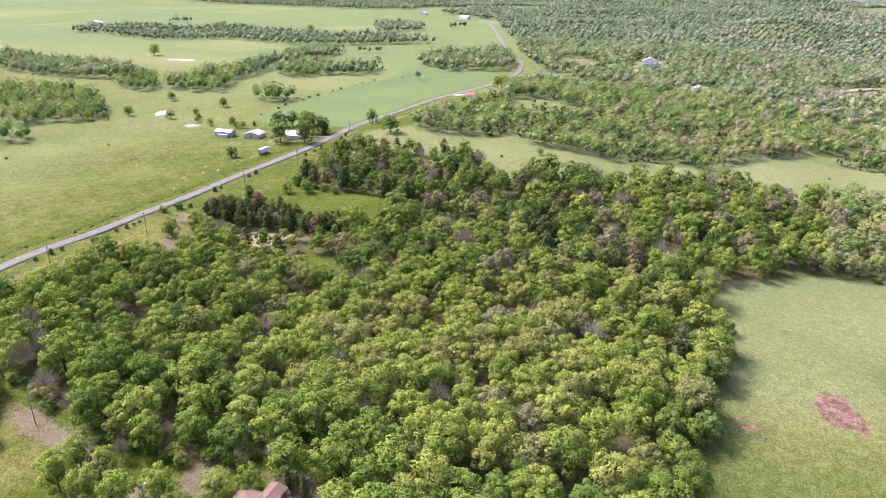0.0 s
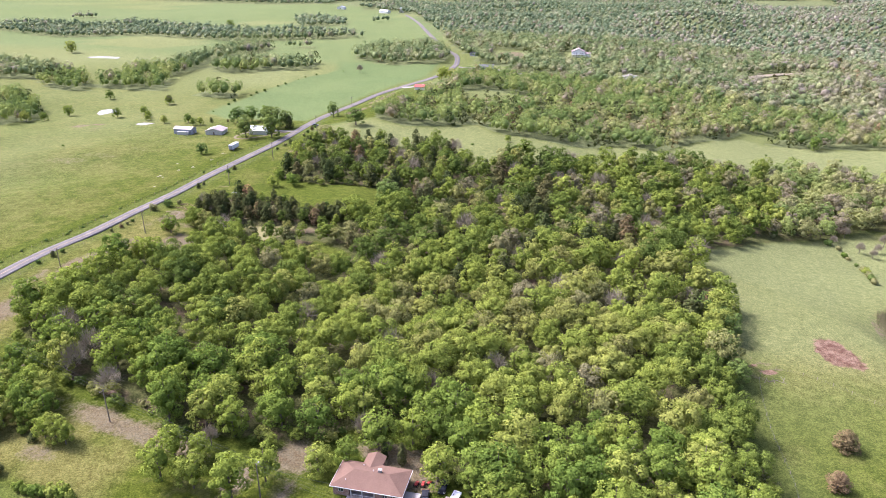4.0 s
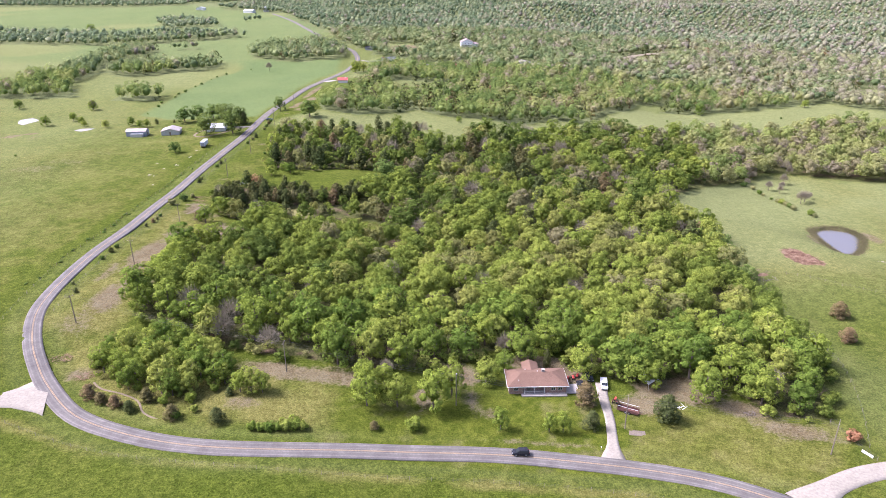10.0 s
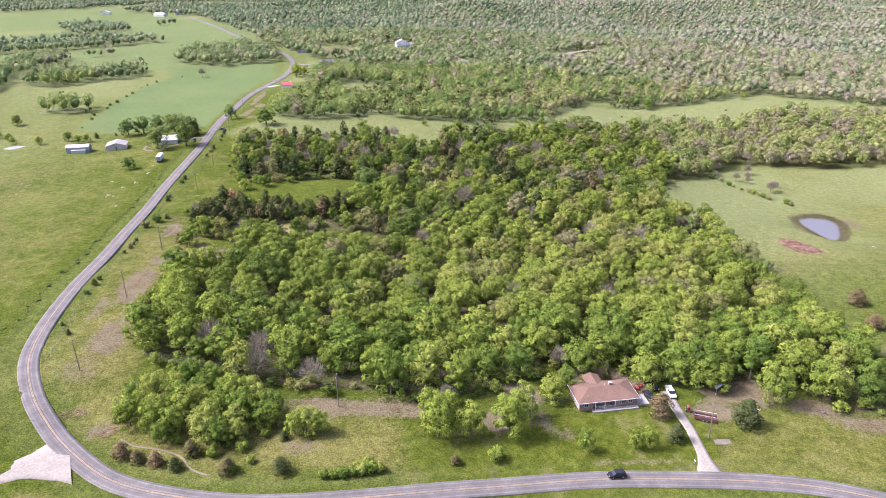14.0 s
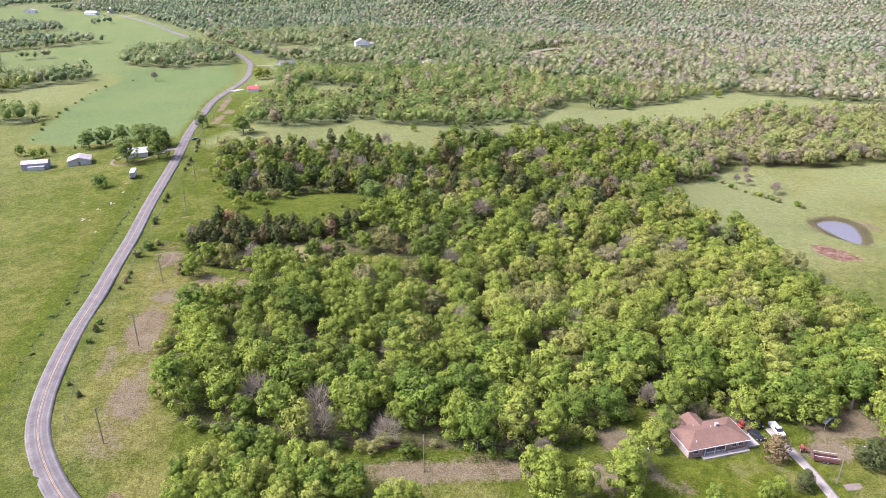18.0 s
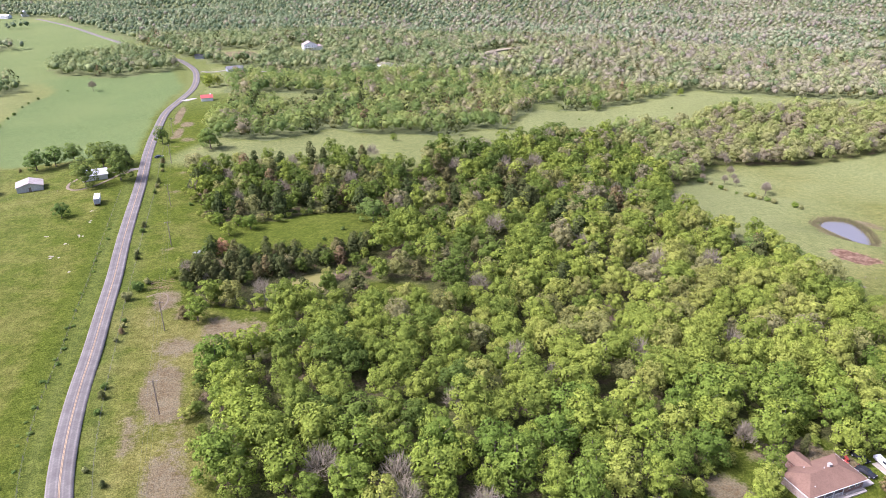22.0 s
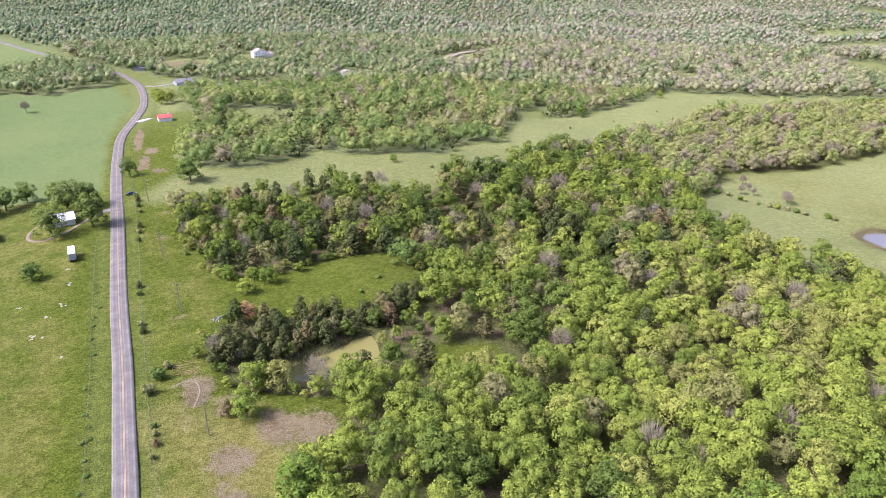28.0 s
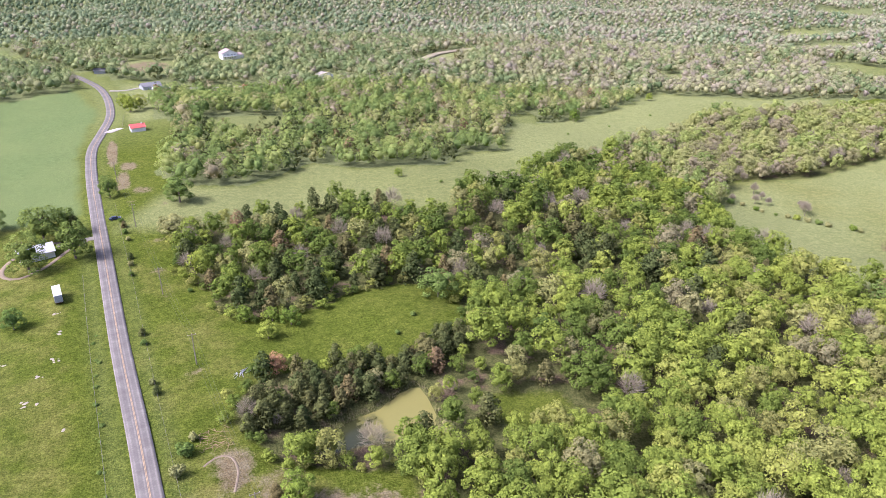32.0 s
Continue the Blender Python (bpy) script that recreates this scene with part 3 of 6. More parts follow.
ASPHALT = asphalt()
GRAVEL = speckled("white_gravel", (0.2, 0.178, 0.14), (0.345, 0.312, 0.25), 1.4, 0.95)
YELLOW = speckled("worn_yellow_paint", (0.25, 0.175, 0.1), (0.38, 0.28, 0.16), 0.5, 0.85)
CHIP = speckled("pale_chippings", (0.2, 0.18, 0.155), (0.31, 0.285, 0.25), 3.0, 0.9)
road = strip_along("road", ROAD, 2.85, 0.12, ASPHALT, 9, 0.06, "two-lane grey asphalt country road with a faded centre line")
for side in (-1, 1):
    strip = [(x + side * 0.12 * dy, y - side * 0.12 * dx) for (x, y), (dx, dy) in zip(ROAD, [tuple(v / (np.linalg.norm(v) + 1e-9)) for v in np.gradient(np.array(ROAD), axis=0)])]
    line = strip_along("centre_line", strip, 0.075, 0.126, YELLOW, 2)
    line.parent = road
    del line["category"], line["kind"]
    tagged(line, "faded yellow paint line")
strip_along("driveway", DRIVE, [1.35 + 1.9 * math.exp(-((i / 2.0) ** 2)) + 0.25 * math.exp(-(((i - 15) / 3.0) ** 2)) for i in range(len(DRIVE))], 0.1, GRAVEL, 5, 0.0, "white gravel driveway leading to the ranch house", "driveway", True)
strip_along("gravel_road", GRAVEL_EAST, [2.8 + 3.2 * math.exp(-((i / 2.2) ** 2)) for i in range(len(GRAVEL_EAST))], 0.11, GRAVEL, 5, 0.03, "curving white gravel side road joining the asphalt", "road")
strip_along("gravel_road", GRAVEL_WEST, [3.0 + 8.5 * math.exp(-((i / 2.2) ** 1.3)) for i in range(len(GRAVEL_WEST))], 0.11, GRAVEL, 5, 0.03, "white gravel side road joining the outer bend", "road")

strip_along("farm_lane", curve_through([(-157, 622), (-145, 619), (-127, 630), (-107, 619), (-82, 613), (-55, 612), (-38, 614)], 4), 1.6, 0.3, CHIP, 4, 0, "pale gravel lane running to the bungalow", "lane")
strip_along("wood_lane", curve_through([(128, 664), (150, 676), (172, 696), (200, 706), (232, 712)], 4), 5.0, 0.4, speckled("dry_straw", (0.2, 0.17, 0.105), (0.29, 0.25, 0.165), 0.6, 0.95), 4, 0, "pale dry grass lane cut through the woods", "lane")
DIRT = speckled("packed_tan_dirt", (0.14, 0.11, 0.072), (0.23, 0.185, 0.13), 1.2, 0.95)
strip_along("farm_track", curve_through([(-183, 296), (-189, 291), (-194, 283), (-199, 276), (-206, 271), (-211, 274), (-212, 283), (-207, 294), (-199, 300), (-190, 298), (-183, 296)], 2), 0.8, 0.06, DIRT, 4, 0, "tan dirt track looping round the farmhouse", "track", True)
strip_along("farm_entrance", curve_through([(-180.5, 297.5), (-187, 297), (-194, 296)], 2), 1.6, 0.2, GRAVEL, 4, 0, "pale gravel farm entrance off the road", "driveway")

strip_along("dirt_path", curve_through([(-163, 141), (-160, 143.2), (-157, 143), (-155.8, 140), (-156, 136), (-158, 130)], 1.5), 0.28, 0.05, DIRT, 4, 0, "narrow tan dirt path worn into the bare bank", "path", True)

strip_along("dirt_path", curve_through([(-131, -5), (-127, -8), (-120, -10), (-114, -13), (-110, -18), (-104, -21)], 1.5), 0.28, 0.05, DIRT, 4, 0, "narrow tan dirt path below the grove", "path", True)


# ---- trees ----
def leaf_material(name, greens, source, through_leaf=0.22, vary=0.55):
    """Foliage: the colour differs from tree to tree and from leaf to leaf; light comes through it."""
    m = bpy.data.materials.new(name)
    m.use_nodes = True
    nt = m.node_tree
    nt.nodes.remove(nt.nodes["Principled BSDF"])
    if source == "object":
        pick = nt.nodes.new("ShaderNodeObjectInfo").outputs["Random"]
    else:
        pick = attribute(nt, "tint")
    isle = nt.nodes.new("ShaderNodeNewGeometry").outputs["Random Per Island"]
    colour = ramp(nt, pick, greens)
    colour = blend(nt, vary, colour, ramp(nt, isle, [(0.0, (0.4, 0.44, 0.36)), (0.55, (0.9, 0.9, 0.84)), (1.0, (1.35, 1.3, 1.05))]), "MULTIPLY")
    d, t, mix = nt.nodes.new("ShaderNodeBsdfDiffuse"), nt.nodes.new("ShaderNodeBsdfTranslucent"), nt.nodes.new("ShaderNodeMixShader")
    nt.links.new(colour, d.inputs[0])
    nt.links.new(blend(nt, 1.0, colour, (1.15, 1.1, 0.7), "MULTIPLY"), t.inputs[0])
    mix.inputs[0].default_value = through_leaf
    nt.links.new(d.outputs[0], mix.inputs[1])
    nt.links.new(t.outputs[0], mix.inputs[2])
    nt.links.new(mix.outputs[0], nt.nodes["Material Output"].inputs["Surface"])
    return m


OAKS = [(0.0, (0.098, 0.143, 0.033)), (0.14, (0.14, 0.19, 0.038)), (0.28, (0.199, 0.253, 0.046)), (0.42, (0.252, 0.306, 0.056)), (0.55, (0.284, 0.31, 0.074)), (0.68, (0.222, 0.227, 0.073)), (0.8, (0.266, 0.278, 0.1)), (0.9, (0.243, 0.235, 0.108)), (1.0, (0.22, 0.203, 0.122))]
CEDARS = [(0.0, (0.071, 0.095, 0.034)), (0.5, (0.115, 0.124, 0.046)), (0.8, (0.161, 0.138, 0.063)), (1.0, (0.218, 0.155, 0.086))]
# far palettes grow paler and bluer with distance: aerial haze put into leaf colour
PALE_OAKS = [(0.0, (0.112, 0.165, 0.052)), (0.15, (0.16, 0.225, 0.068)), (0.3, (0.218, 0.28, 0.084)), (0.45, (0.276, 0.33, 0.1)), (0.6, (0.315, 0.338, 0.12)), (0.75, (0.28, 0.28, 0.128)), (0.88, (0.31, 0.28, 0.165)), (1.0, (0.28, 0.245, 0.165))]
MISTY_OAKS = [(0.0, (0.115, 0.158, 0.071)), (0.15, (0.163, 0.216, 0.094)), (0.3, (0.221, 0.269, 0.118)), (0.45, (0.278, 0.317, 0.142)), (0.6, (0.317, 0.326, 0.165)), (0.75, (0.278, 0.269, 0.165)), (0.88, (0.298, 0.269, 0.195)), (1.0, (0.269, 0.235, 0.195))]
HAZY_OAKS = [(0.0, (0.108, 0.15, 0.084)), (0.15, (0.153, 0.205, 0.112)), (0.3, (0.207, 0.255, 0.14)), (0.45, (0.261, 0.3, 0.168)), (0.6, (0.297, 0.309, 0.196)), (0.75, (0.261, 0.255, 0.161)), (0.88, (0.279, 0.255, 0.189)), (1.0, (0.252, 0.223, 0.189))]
LEAF_DISTANT = leaf_material("haze_tinted_distant_leaves", HAZY_OAKS, "tint", 0.25, 0.2)
LEAF_FARTHER = leaf_material("haze_tinted_far_leaves", MISTY_OAKS, "tint", 0.28, 0.22)
# pale from budding above the east pasture, from painted haze in the far woods
LEAF_FAR = leaf_material("pale_budding_hazed_leaves", PALE_OAKS, "tint", 0.3, 0.22)
LEAF_WOOD, LEAF_TREE = leaf_material("spring_leaves_of_woods", OAKS, "tint", 0.22), leaf_material("spring_leaves", [(0.0, (0.125, 0.19, 0.034)), (0.35, (0.175, 0.24, 0.042)), (0.7, (0.24, 0.3, 0.05)), (1.0, (0.285, 0.32, 0.07))], "object")
NEEDLE_WOOD, NEEDLE_TREE = leaf_material("cedar_foliage_of_woods", CEDARS, "tint", 0.15), leaf_material("cedar_foliage", CEDARS, "object", 0.15)
BARK = speckled("bark", (0.09, 0.07, 0.055), (0.19, 0.155, 0.125), 6.0, 0.95, relief=0.8)
rng = np.random.default_rng(7)


ICO = np.array([(0, -1, 1.618), (0, 1, 1.618), (0, -1, -1.618), (0, 1, -1.618), (-1, 1.618, 0), (1, 1.618, 0), (-1, -1.618, 0), (1, -1.618, 0), (1.618, 0, -1), (1.618, 0, 1), (-1.618, 0, -1), (-1.618, 0, 1)]) / 1.902
ICO_FACES = np.array([(0, 9, 1), (0, 1, 11), (0, 11, 6), (0, 6, 7), (0, 7, 9), (1, 9, 5), (9, 8, 5), (9, 7, 8), (7, 2, 8), (7, 6, 2), (6, 10, 2), (6, 11, 10), (11, 4, 10), (11, 1, 4), (1, 5, 4), (3, 4, 5), (3, 5, 8), (3, 8, 2), (3, 2, 10), (3, 10, 4)])


def hull(wide, tall, mid):
    """A crumpled closed crown of separate facets: vertices and faces."""
    tri = ICO[ICO_FACES]
    seed = rng.uniform(0, 50)
    bump_ = 1 + 0.2 * np.sin(tri @ (5.1, 3.3, 2.7) + seed) + 0.16 * np.sin(tri @ (-3.9, 6.1, 4.3) + 2 * seed)
    tri = tri * bump_[..., None] * (wide, wide, tall) + (0, 0, mid)
    out = tri.reshape(-1, 3) - (0, 0, mid)
    return tri.reshape(-1, 3), np.arange(3 * len(tri)).reshape(-1, 3), out / (np.linalg.norm(out, axis=1)[:, None] + 1e-9)


def sprays_at(centres, normals, size, ruffle=0.5):
    """One leaf-spray at each centre, facing about along its normal: vertices and faces."""
    n = len(centres)
    nn = normals + rng.normal(0, ruffle, (n, 3))
    nn /= np.linalg.norm(nn, axis=1)[:, None]
    u = np.cross(nn, rng.normal(size=(n, 3)))
    u /= np.linalg.norm(u, axis=1)[:, None] + 1e-9
    v = np.cross(nn, u)
    s = (size * rng.uniform(0.6, 1.3, n))[:, None]
    k = rng.uniform(-0.4, 0.4, (n, 1))
    verts = np.stack([centres - u * s - v * s * 0.5, centres + u * s - v * s * 0.6, centres + u * s * k + v * s], 1)
    face = normals / (np.linalg.norm(normals, axis=1)[:, None] + 1e-9) * 0.62 + nn * 0.38
    return verts.reshape(-1, 3), np.arange(3 * n).reshape(n, 3), np.repeat(face / np.linalg.norm(face, axis=1)[:, None], 3, 0)


def ball(n):
    k = rng.normal(size=(n, 3))
    return k / np.linalg.norm(k, axis=1)[:, None]


def crown(height, radius, lobes, per_lobe, leaf, kind="oak", foot=0.08, ruffle=0.5, closed=False):
    """A crown of uneven lobes covered in leaf sprays, round the z axis, its top at height: vertices and faces."""
    cs, ns = [], []
    base = height * (foot if kind == "oak" else 0.03)
    half = (height - base) / 2
    lean = rng.uniform(-0.12, 0.12, 2) * radius
    for k in range(lobes):
        f = (k + 0.5) / lobes
        turn = k * 2.4 + rng.uniform(-0.4, 0.4)
        if kind == "oak":
            dip = (-0.8 + 1.78 * f if foot < 0.1 else -0.62 + 1.6 * f) if lobes > 1 else 0.2
            size = 0.85 if lobes < 2 else 0.52 if lobes < 6 else 0.42 if lobes < 13 else 0.37
            lr = radius * rng.uniform(0.72, 1.22) * size
            out = max(0.0, radius - lr * 0.6) * math.sqrt(max(0.0, 1 - max(dip, 0.0) ** 2)) * rng.uniform(0.8, 1.12)
            up = base + half * (1 + dip * 0.82 * rng.uniform(0.88, 1.1)) + (lr * 0.15 if dip > 0 else 0)
            squash = rng.uniform(0.75, 1.05)
        elif kind == "cedar":
            up = base + (height - base) * (0.1 + 0.85 * f)
            out = radius * (1 - f ** 2.6) * rng.uniform(0.45, 0.75)
            lr = radius * (0.46 - 0.12 * f) * rng.uniform(0.85, 1.15)
            squash = 1.15
        else:
            up = height * (0.3 + 0.45 * f)
            out = radius * rng.uniform(0.3, 0.65)
            lr = radius * rng.uniform(0.35, 0.5)
            squash = 0.9
        c = np.array([math.cos(turn) * out + lean[0] * f, math.sin(turn) * out + lean[1] * f, up - lr * 0.3])
        outward = np.array([math.cos(turn) * out, math.sin(turn) * out, 0.8 * (up - base - half * 0.8)])
        outward = outward / (np.linalg.norm(outward) + 1e-6)
        d = ball(per_lobe)
        facing = d @ outward
        d = np.where((facing < -0.25)[:, None], d - 2 * facing[:, None] * outward, d)
        r = lr * rng.uniform(0.7, 1.08, (per_lobe, 1))
        cs.append(c + d * r * (1, 1, squash))
        ns.append(d + (0, 0, 0.35))
    total = lobes * per_lobe
    shell, deep = ball(max(4, total // 14)), ball(max(5, total // 16))
    wide, tall, mid = (radius * 0.8, half * 0.78, base + half * 0.94) if kind == "oak" else (radius * 0.6, half * 0.85, base + half * 0.85) if kind == "cedar" else (radius * 0.7, height * 0.36, height * 0.4)
    shell[:, 2] = np.where(shell[:, 2] < -0.5, -shell[:, 2], shell[:, 2])
    taper = 1 - 0.45 * np.clip(shell[:, 2:], -0.4, 1) if kind == "cedar" else 1.0
    cs.append(shell * (wide, wide, tall) * taper * rng.uniform(0.85, 1.06, (len(shell), 1)) + (0, 0, mid))
    ns.append(shell + (0, 0, 0.35))
    v, f, n = sprays_at(np.concatenate(cs), np.concatenate(ns), leaf, ruffle)
    taper = 1 - 0.45 * deep[:, 2:] if kind == "cedar" else 1.0
    v2, f2, n2 = sprays_at(deep * (wide * 0.62, wide * 0.62, tall * 0.66) * taper + (0, 0, mid), deep, min(leaf * 3.4, radius * 0.42))
    if closed:
        v2, f2, n2 = hull(radius * 0.56, half * 0.6, mid - half * 0.08)
    return np.concatenate([v2, v]), np.concatenate([f2, f + len(v2)]), np.concatenate([n2, n])


def bare_crown(height, radius, count):
    """Twigs of a tree not yet in leaf: thin upright blades."""
    d = ball(count)
    d[:, 2] = np.abs(d[:, 2])
    c = d * (radius, radius, height * 0.5) * rng.uniform(0.45, 1.0, (count, 1)) + (0, 0, height * 0.42)
    w = d * 0.9 + (0, 0, 0.5) + rng.normal(0, 0.35, (count, 3))
    w /= np.linalg.norm(w, axis=1)[:, None]
    side = np.cross(w, rng.normal(size=(count, 3)))
    side /= np.linalg.norm(side, axis=1)[:, None]
    ln, wd = rng.uniform(0.5, 1.2, (count, 1)), rng.uniform(0.025, 0.055, (count, 1))
    v = np.stack([c - w * ln - side * wd, c - w * ln + side * wd, c + w * ln], 1)
    return v.reshape(-1, 3), np.arange(3 * count).reshape(count, 3), None


def trunk_mesh(name, height, radius, limbs=5):
    bm = bmesh.new()
    r0 = 0.018 * height + 0.06
    tube(bm, (0, 0, -0.4), (0.1, 0.05, height * 0.45), r0, r0 * 0.6, 7)
    tube(bm, (0.1, 0.05, height * 0.43), (0, 0, height * 0.85), r0 * 0.6, r0 * 0.15, 6)
    for k in range(limbs):
        a, z = k * 2.4, height * (0.28 + 0.4 * k / limbs)
        tube(bm, (0.05, 0, z), (math.cos(a) * radius * 0.6, math.sin(a) * radius * 0.6, z + height * 0.2), r0 * 0.4, r0 * 0.1, 5)
    me = bpy.data.meshes.new(name)
    bm.to_mesh(me)
    bm.free()
    me.materials.append(BARK)
    return me


# shapes: vertices and faces of crowns, unit height 10 m
OAK_FINE = [crown(10, rng.uniform(3.0, 3.7), 18, 96, 0.2, foot=0.06) for _ in range(9)]
OAK_TOP = [crown(10, rng.uniform(3.1, 3.9), 15, 122, 0.19, foot=0.22) for _ in range(12)]
OAK_MID = [crown(10, rng.uniform(2.9, 3.8), 13, 90, 0.22, foot=0.15) for _ in range(12)]
OAK_DIM = [crown(10, rng.uniform(3.6, 4.3), 3, 8, 0.56, foot=0.1, ruffle=0.4, closed=True) for _ in range(12)]
OAK_LOW = [crown(10, rng.uniform(2.9, 3.7), 11, 60, 0.28, foot=0.12) for _ in range(12)]
OAK_FAR = [crown(10, rng.uniform(3.1, 3.9), 13, 31, 0.265, foot=0.15, closed=True) for _ in range(12)]
OAK_FARTHER = [crown(10, rng.uniform(3.5, 4.3), 8, 15, 0.37, foot=0.15, ruffle=0.4, closed=True) for _ in range(12)]
CEDAR_FINE = [crown(10, rng.uniform(2.8, 3.4), 22, 60, 0.25, "cedar") for _ in range(4)]
CEDAR_MID = [crown(10, rng.uniform(2.9, 3.5), 15, 36, 0.34, "cedar") for _ in range(6)]
CEDAR_FAR = [crown(10, rng.uniform(3.2, 3.8), 5, 10, 0.75, "cedar") for _ in range(4)]
BARE_MID = [bare_crown(10, 3.0, 560) for _ in range(3)]


def facing(me, normals):
    """Shade the leaves by the clump that they belong to."""
    a = me.attributes.new("custom_normal", "FLOAT_VECTOR", "POINT")
    a.data.foreach_set("vector", np.asarray(normals, np.float32).ravel())


def forest(name, spots, shapes, mat, label):
    """Many trees as one mesh. spots: x, y, z, height, spread, turn, tint, shape."""
    vs, fs, ts, ns, at = [], [], [], [], 0
    for x, y, z, h, wide, turn, tint, shape in spots:
        v, f, n = shapes[int(shape) % len(shapes)]
        c, s = math.cos(turn), math.sin(turn)
        k, w = h / 10.0, h / 10.0 * wide
        vs.append(np.stack([(v[:, 0] * c - v[:, 1] * s) * w + x, (v[:, 0] * s + v[:, 1] * c) * w + y, v[:, 2] * k + z], 1))
        fs.append(f + at)
        if n is not None:
            ns.append(np.stack([n[:, 0] * c - n[:, 1] * s, n[:, 0] * s + n[:, 1] * c, n[:, 2]], 1))
        ts.append(np.full(len(v), tint))
        at += len(v)
    me = mesh_of(name, np.concatenate(vs), np.concatenate(fs), mat)
    if ns:
        facing(me, np.concatenate(ns))
    a = me.attributes.new("tint", "FLOAT", "POINT")
    a.data.foreach_set("value", np.concatenate(ts).astype(np.float32))
    return tagged(new(name, me), label, "trees", kind="stuff")


def scatter(x0, y0, x1, y1, pitch):
    """Jittered places on a grid."""
    px, py = np.meshgrid(np.arange(x0, x1, pitch), np.arange(y0, y1, pitch * 0.9))
    px = px + (np.arange(px.shape[0]) % 2)[:, None] * pitch / 2
    return (px + rng.uniform(-0.33, 0.33, px.shape) * pitch).ravel(), (py + rng.uniform(-0.33, 0.33, py.shape) * pitch).ravel()


def rows_for(x, y, low, high, wide, tints):
    n = len(x)
    return np.stack([x, y, surface(x, y), rng.uniform(low, high, n), rng.uniform(wide[0], wide[1], n), rng.uniform(0, 6.28, n), tints, rng.integers(0, 12, n)], 1)


def tints_at(x, y, mean, wide=0.1, brown=0.12):
    """Which tone each tree has, from deep green (0) over lime (0.45) and olive to bare brown (1), in drifts."""
    n = len(x)
    t = mean + 0.35 * (fbm(x, y, 45, 11) - 0.5) + rng.normal(0, wide, n)
    odd = rng.uniform(0, 1, n) < brown * (0.3 + 1.4 * fbm(x, y, 55, 27))
    return np.clip(np.where(odd, 0.6 + 0.4 * rng.uniform(0, 1, n) ** 1.6, t), 0, 1)


def within_soft(x, y, poly, soft):
    """1 inside the polygon, 0 outside, over a soft edge."""
    d = away(x, y, poly + poly[:1]) * np.where(inside(x, y, poly), 1, -1)
    return np.clip(0.5 + d / (2 * soft), 0, 1)


# the near wood
LIME_WOOD = [(-84, 84), (-55, 104), (-32, 124), (-10, 143), (16, 161), (42, 172), (58, 171), (92, 150), (90, 60), (40, 50), (-20, 48), (-75, 70)]
x, y = scatter(-156, -10, 412, 400, 8.3)
keep = inside(x, y, NEAR_WOOD) & (rng.uniform(0, 1, len(x)) < 0.95) & ~inside(x, y, GLADE) & ~inside(x, y, HOUSE_YARD) & ~inside(x, y, ALGAE_POND[:-1]) & (away(x, y, ALGAE_POND) > 1.5) & (x < 402)
x, y = x[keep], y[keep]
cedar_part = np.clip(((x < 10) & (y > 195)) * 0.34 + ((y > 158) & (y < 180) & (x < -85)) * 0.6 + ((y > 120) & (y < 195)) * 0.12 + (y < 120) * 0.0, 0, 1) * (0.3 + 1.4 * fbm(x, y, 30, 21))
is_cedar = rng.uniform(0, 1, len(x)) < cedar_part
lime = within_soft(x, y, LIME_WOOD, 14.0)
valley_side = np.clip((y - np.where(x < -55, 88, 118)) / 30, 0, 1) * (1 - lime)
pale_east = np.clip((x - 70) / 120, 0, 1) * np.clip((y - 215) / 40, 0, 1)
tint = tints_at(x, y, 0.24 + 0.19 * lime - 0.07 * valley_side + 0.32 * pale_east, 0.12, 0.09 + 0.15 * valley_side + 0.2 * pale_east)
is_bare = (~is_cedar) & (rng.uniform(0, 1, len(x)) < np.where(lime > 0.5, 0.055, np.where(y > 110, 0.1, 0.035)))
fine = (y < 118) & ~is_cedar & ~is_bare
near = fine & ((y < 42) | (x < -128))
spots = rows_for(x, y, 8.4, 15.4, (0.9, 1.25), tint)
spots[:, 3] *= np.where(away(x, y, ALGAE_POND) < 12, np.where(y < 138, 0.75, 0.85), 1.0) * np.where((x < -78) & (y > 143) & (y < 178), 0.62, 1.0) * np.where(inside(x, y, [(-100, 150), (-60, 150), (-50, 112), (-100, 116)]), 0.8, 1.0)
spots[:, 3] *= np.where((y > 190) & (x < -20), 0.88, 1.0)
forest("woodland", spots[fine & ~near], OAK_TOP, LEAF_WOOD, "dense spring-green oak and hickory woodland")
valley = ~fine & ~is_cedar & ~is_bare
forest("woodland", spots[valley & (y < 215)], OAK_MID, LEAF_WOOD, "mixed green and olive valley woodland below the meadow")
budding = valley & (y >= 215) & (pale_east > 0.45)
forest("woodland", spots[valley & (y >= 215) & ~budding], OAK_LOW, LEAF_WOOD, "olive and tan woodland on the valley side")
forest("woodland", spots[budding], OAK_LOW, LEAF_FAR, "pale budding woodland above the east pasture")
forest("cedar_thicket", spots[is_cedar], CEDAR_MID, NEEDLE_WOOD, "dark red-cedars standing among the valley trees")
BANK = [(-152, 148), (-150, 160), (-136, 164), (-113, 168), (-96, 166), (-82, 174), (-78, 162), (-98, 156.5), (-118, 152.5), (-140, 146)]
cx, cy = scatter(-152, 146, -76, 176, 4.6)
inn = inside(cx, cy, BANK) & (away(cx, cy, ALGAE_POND) > 2.0)
forest("cedar_thicket", rows_for(cx[inn], cy[inn], 5.5, 9.0, (1.0, 1.35), np.clip(rng.normal(0.35, 0.25, inn.sum()), 0, 1)), CEDAR_MID, NEEDLE_WOOD, "dark red-cedars crowding the bank above the algae pond")
bare_rows = spots[is_bare]
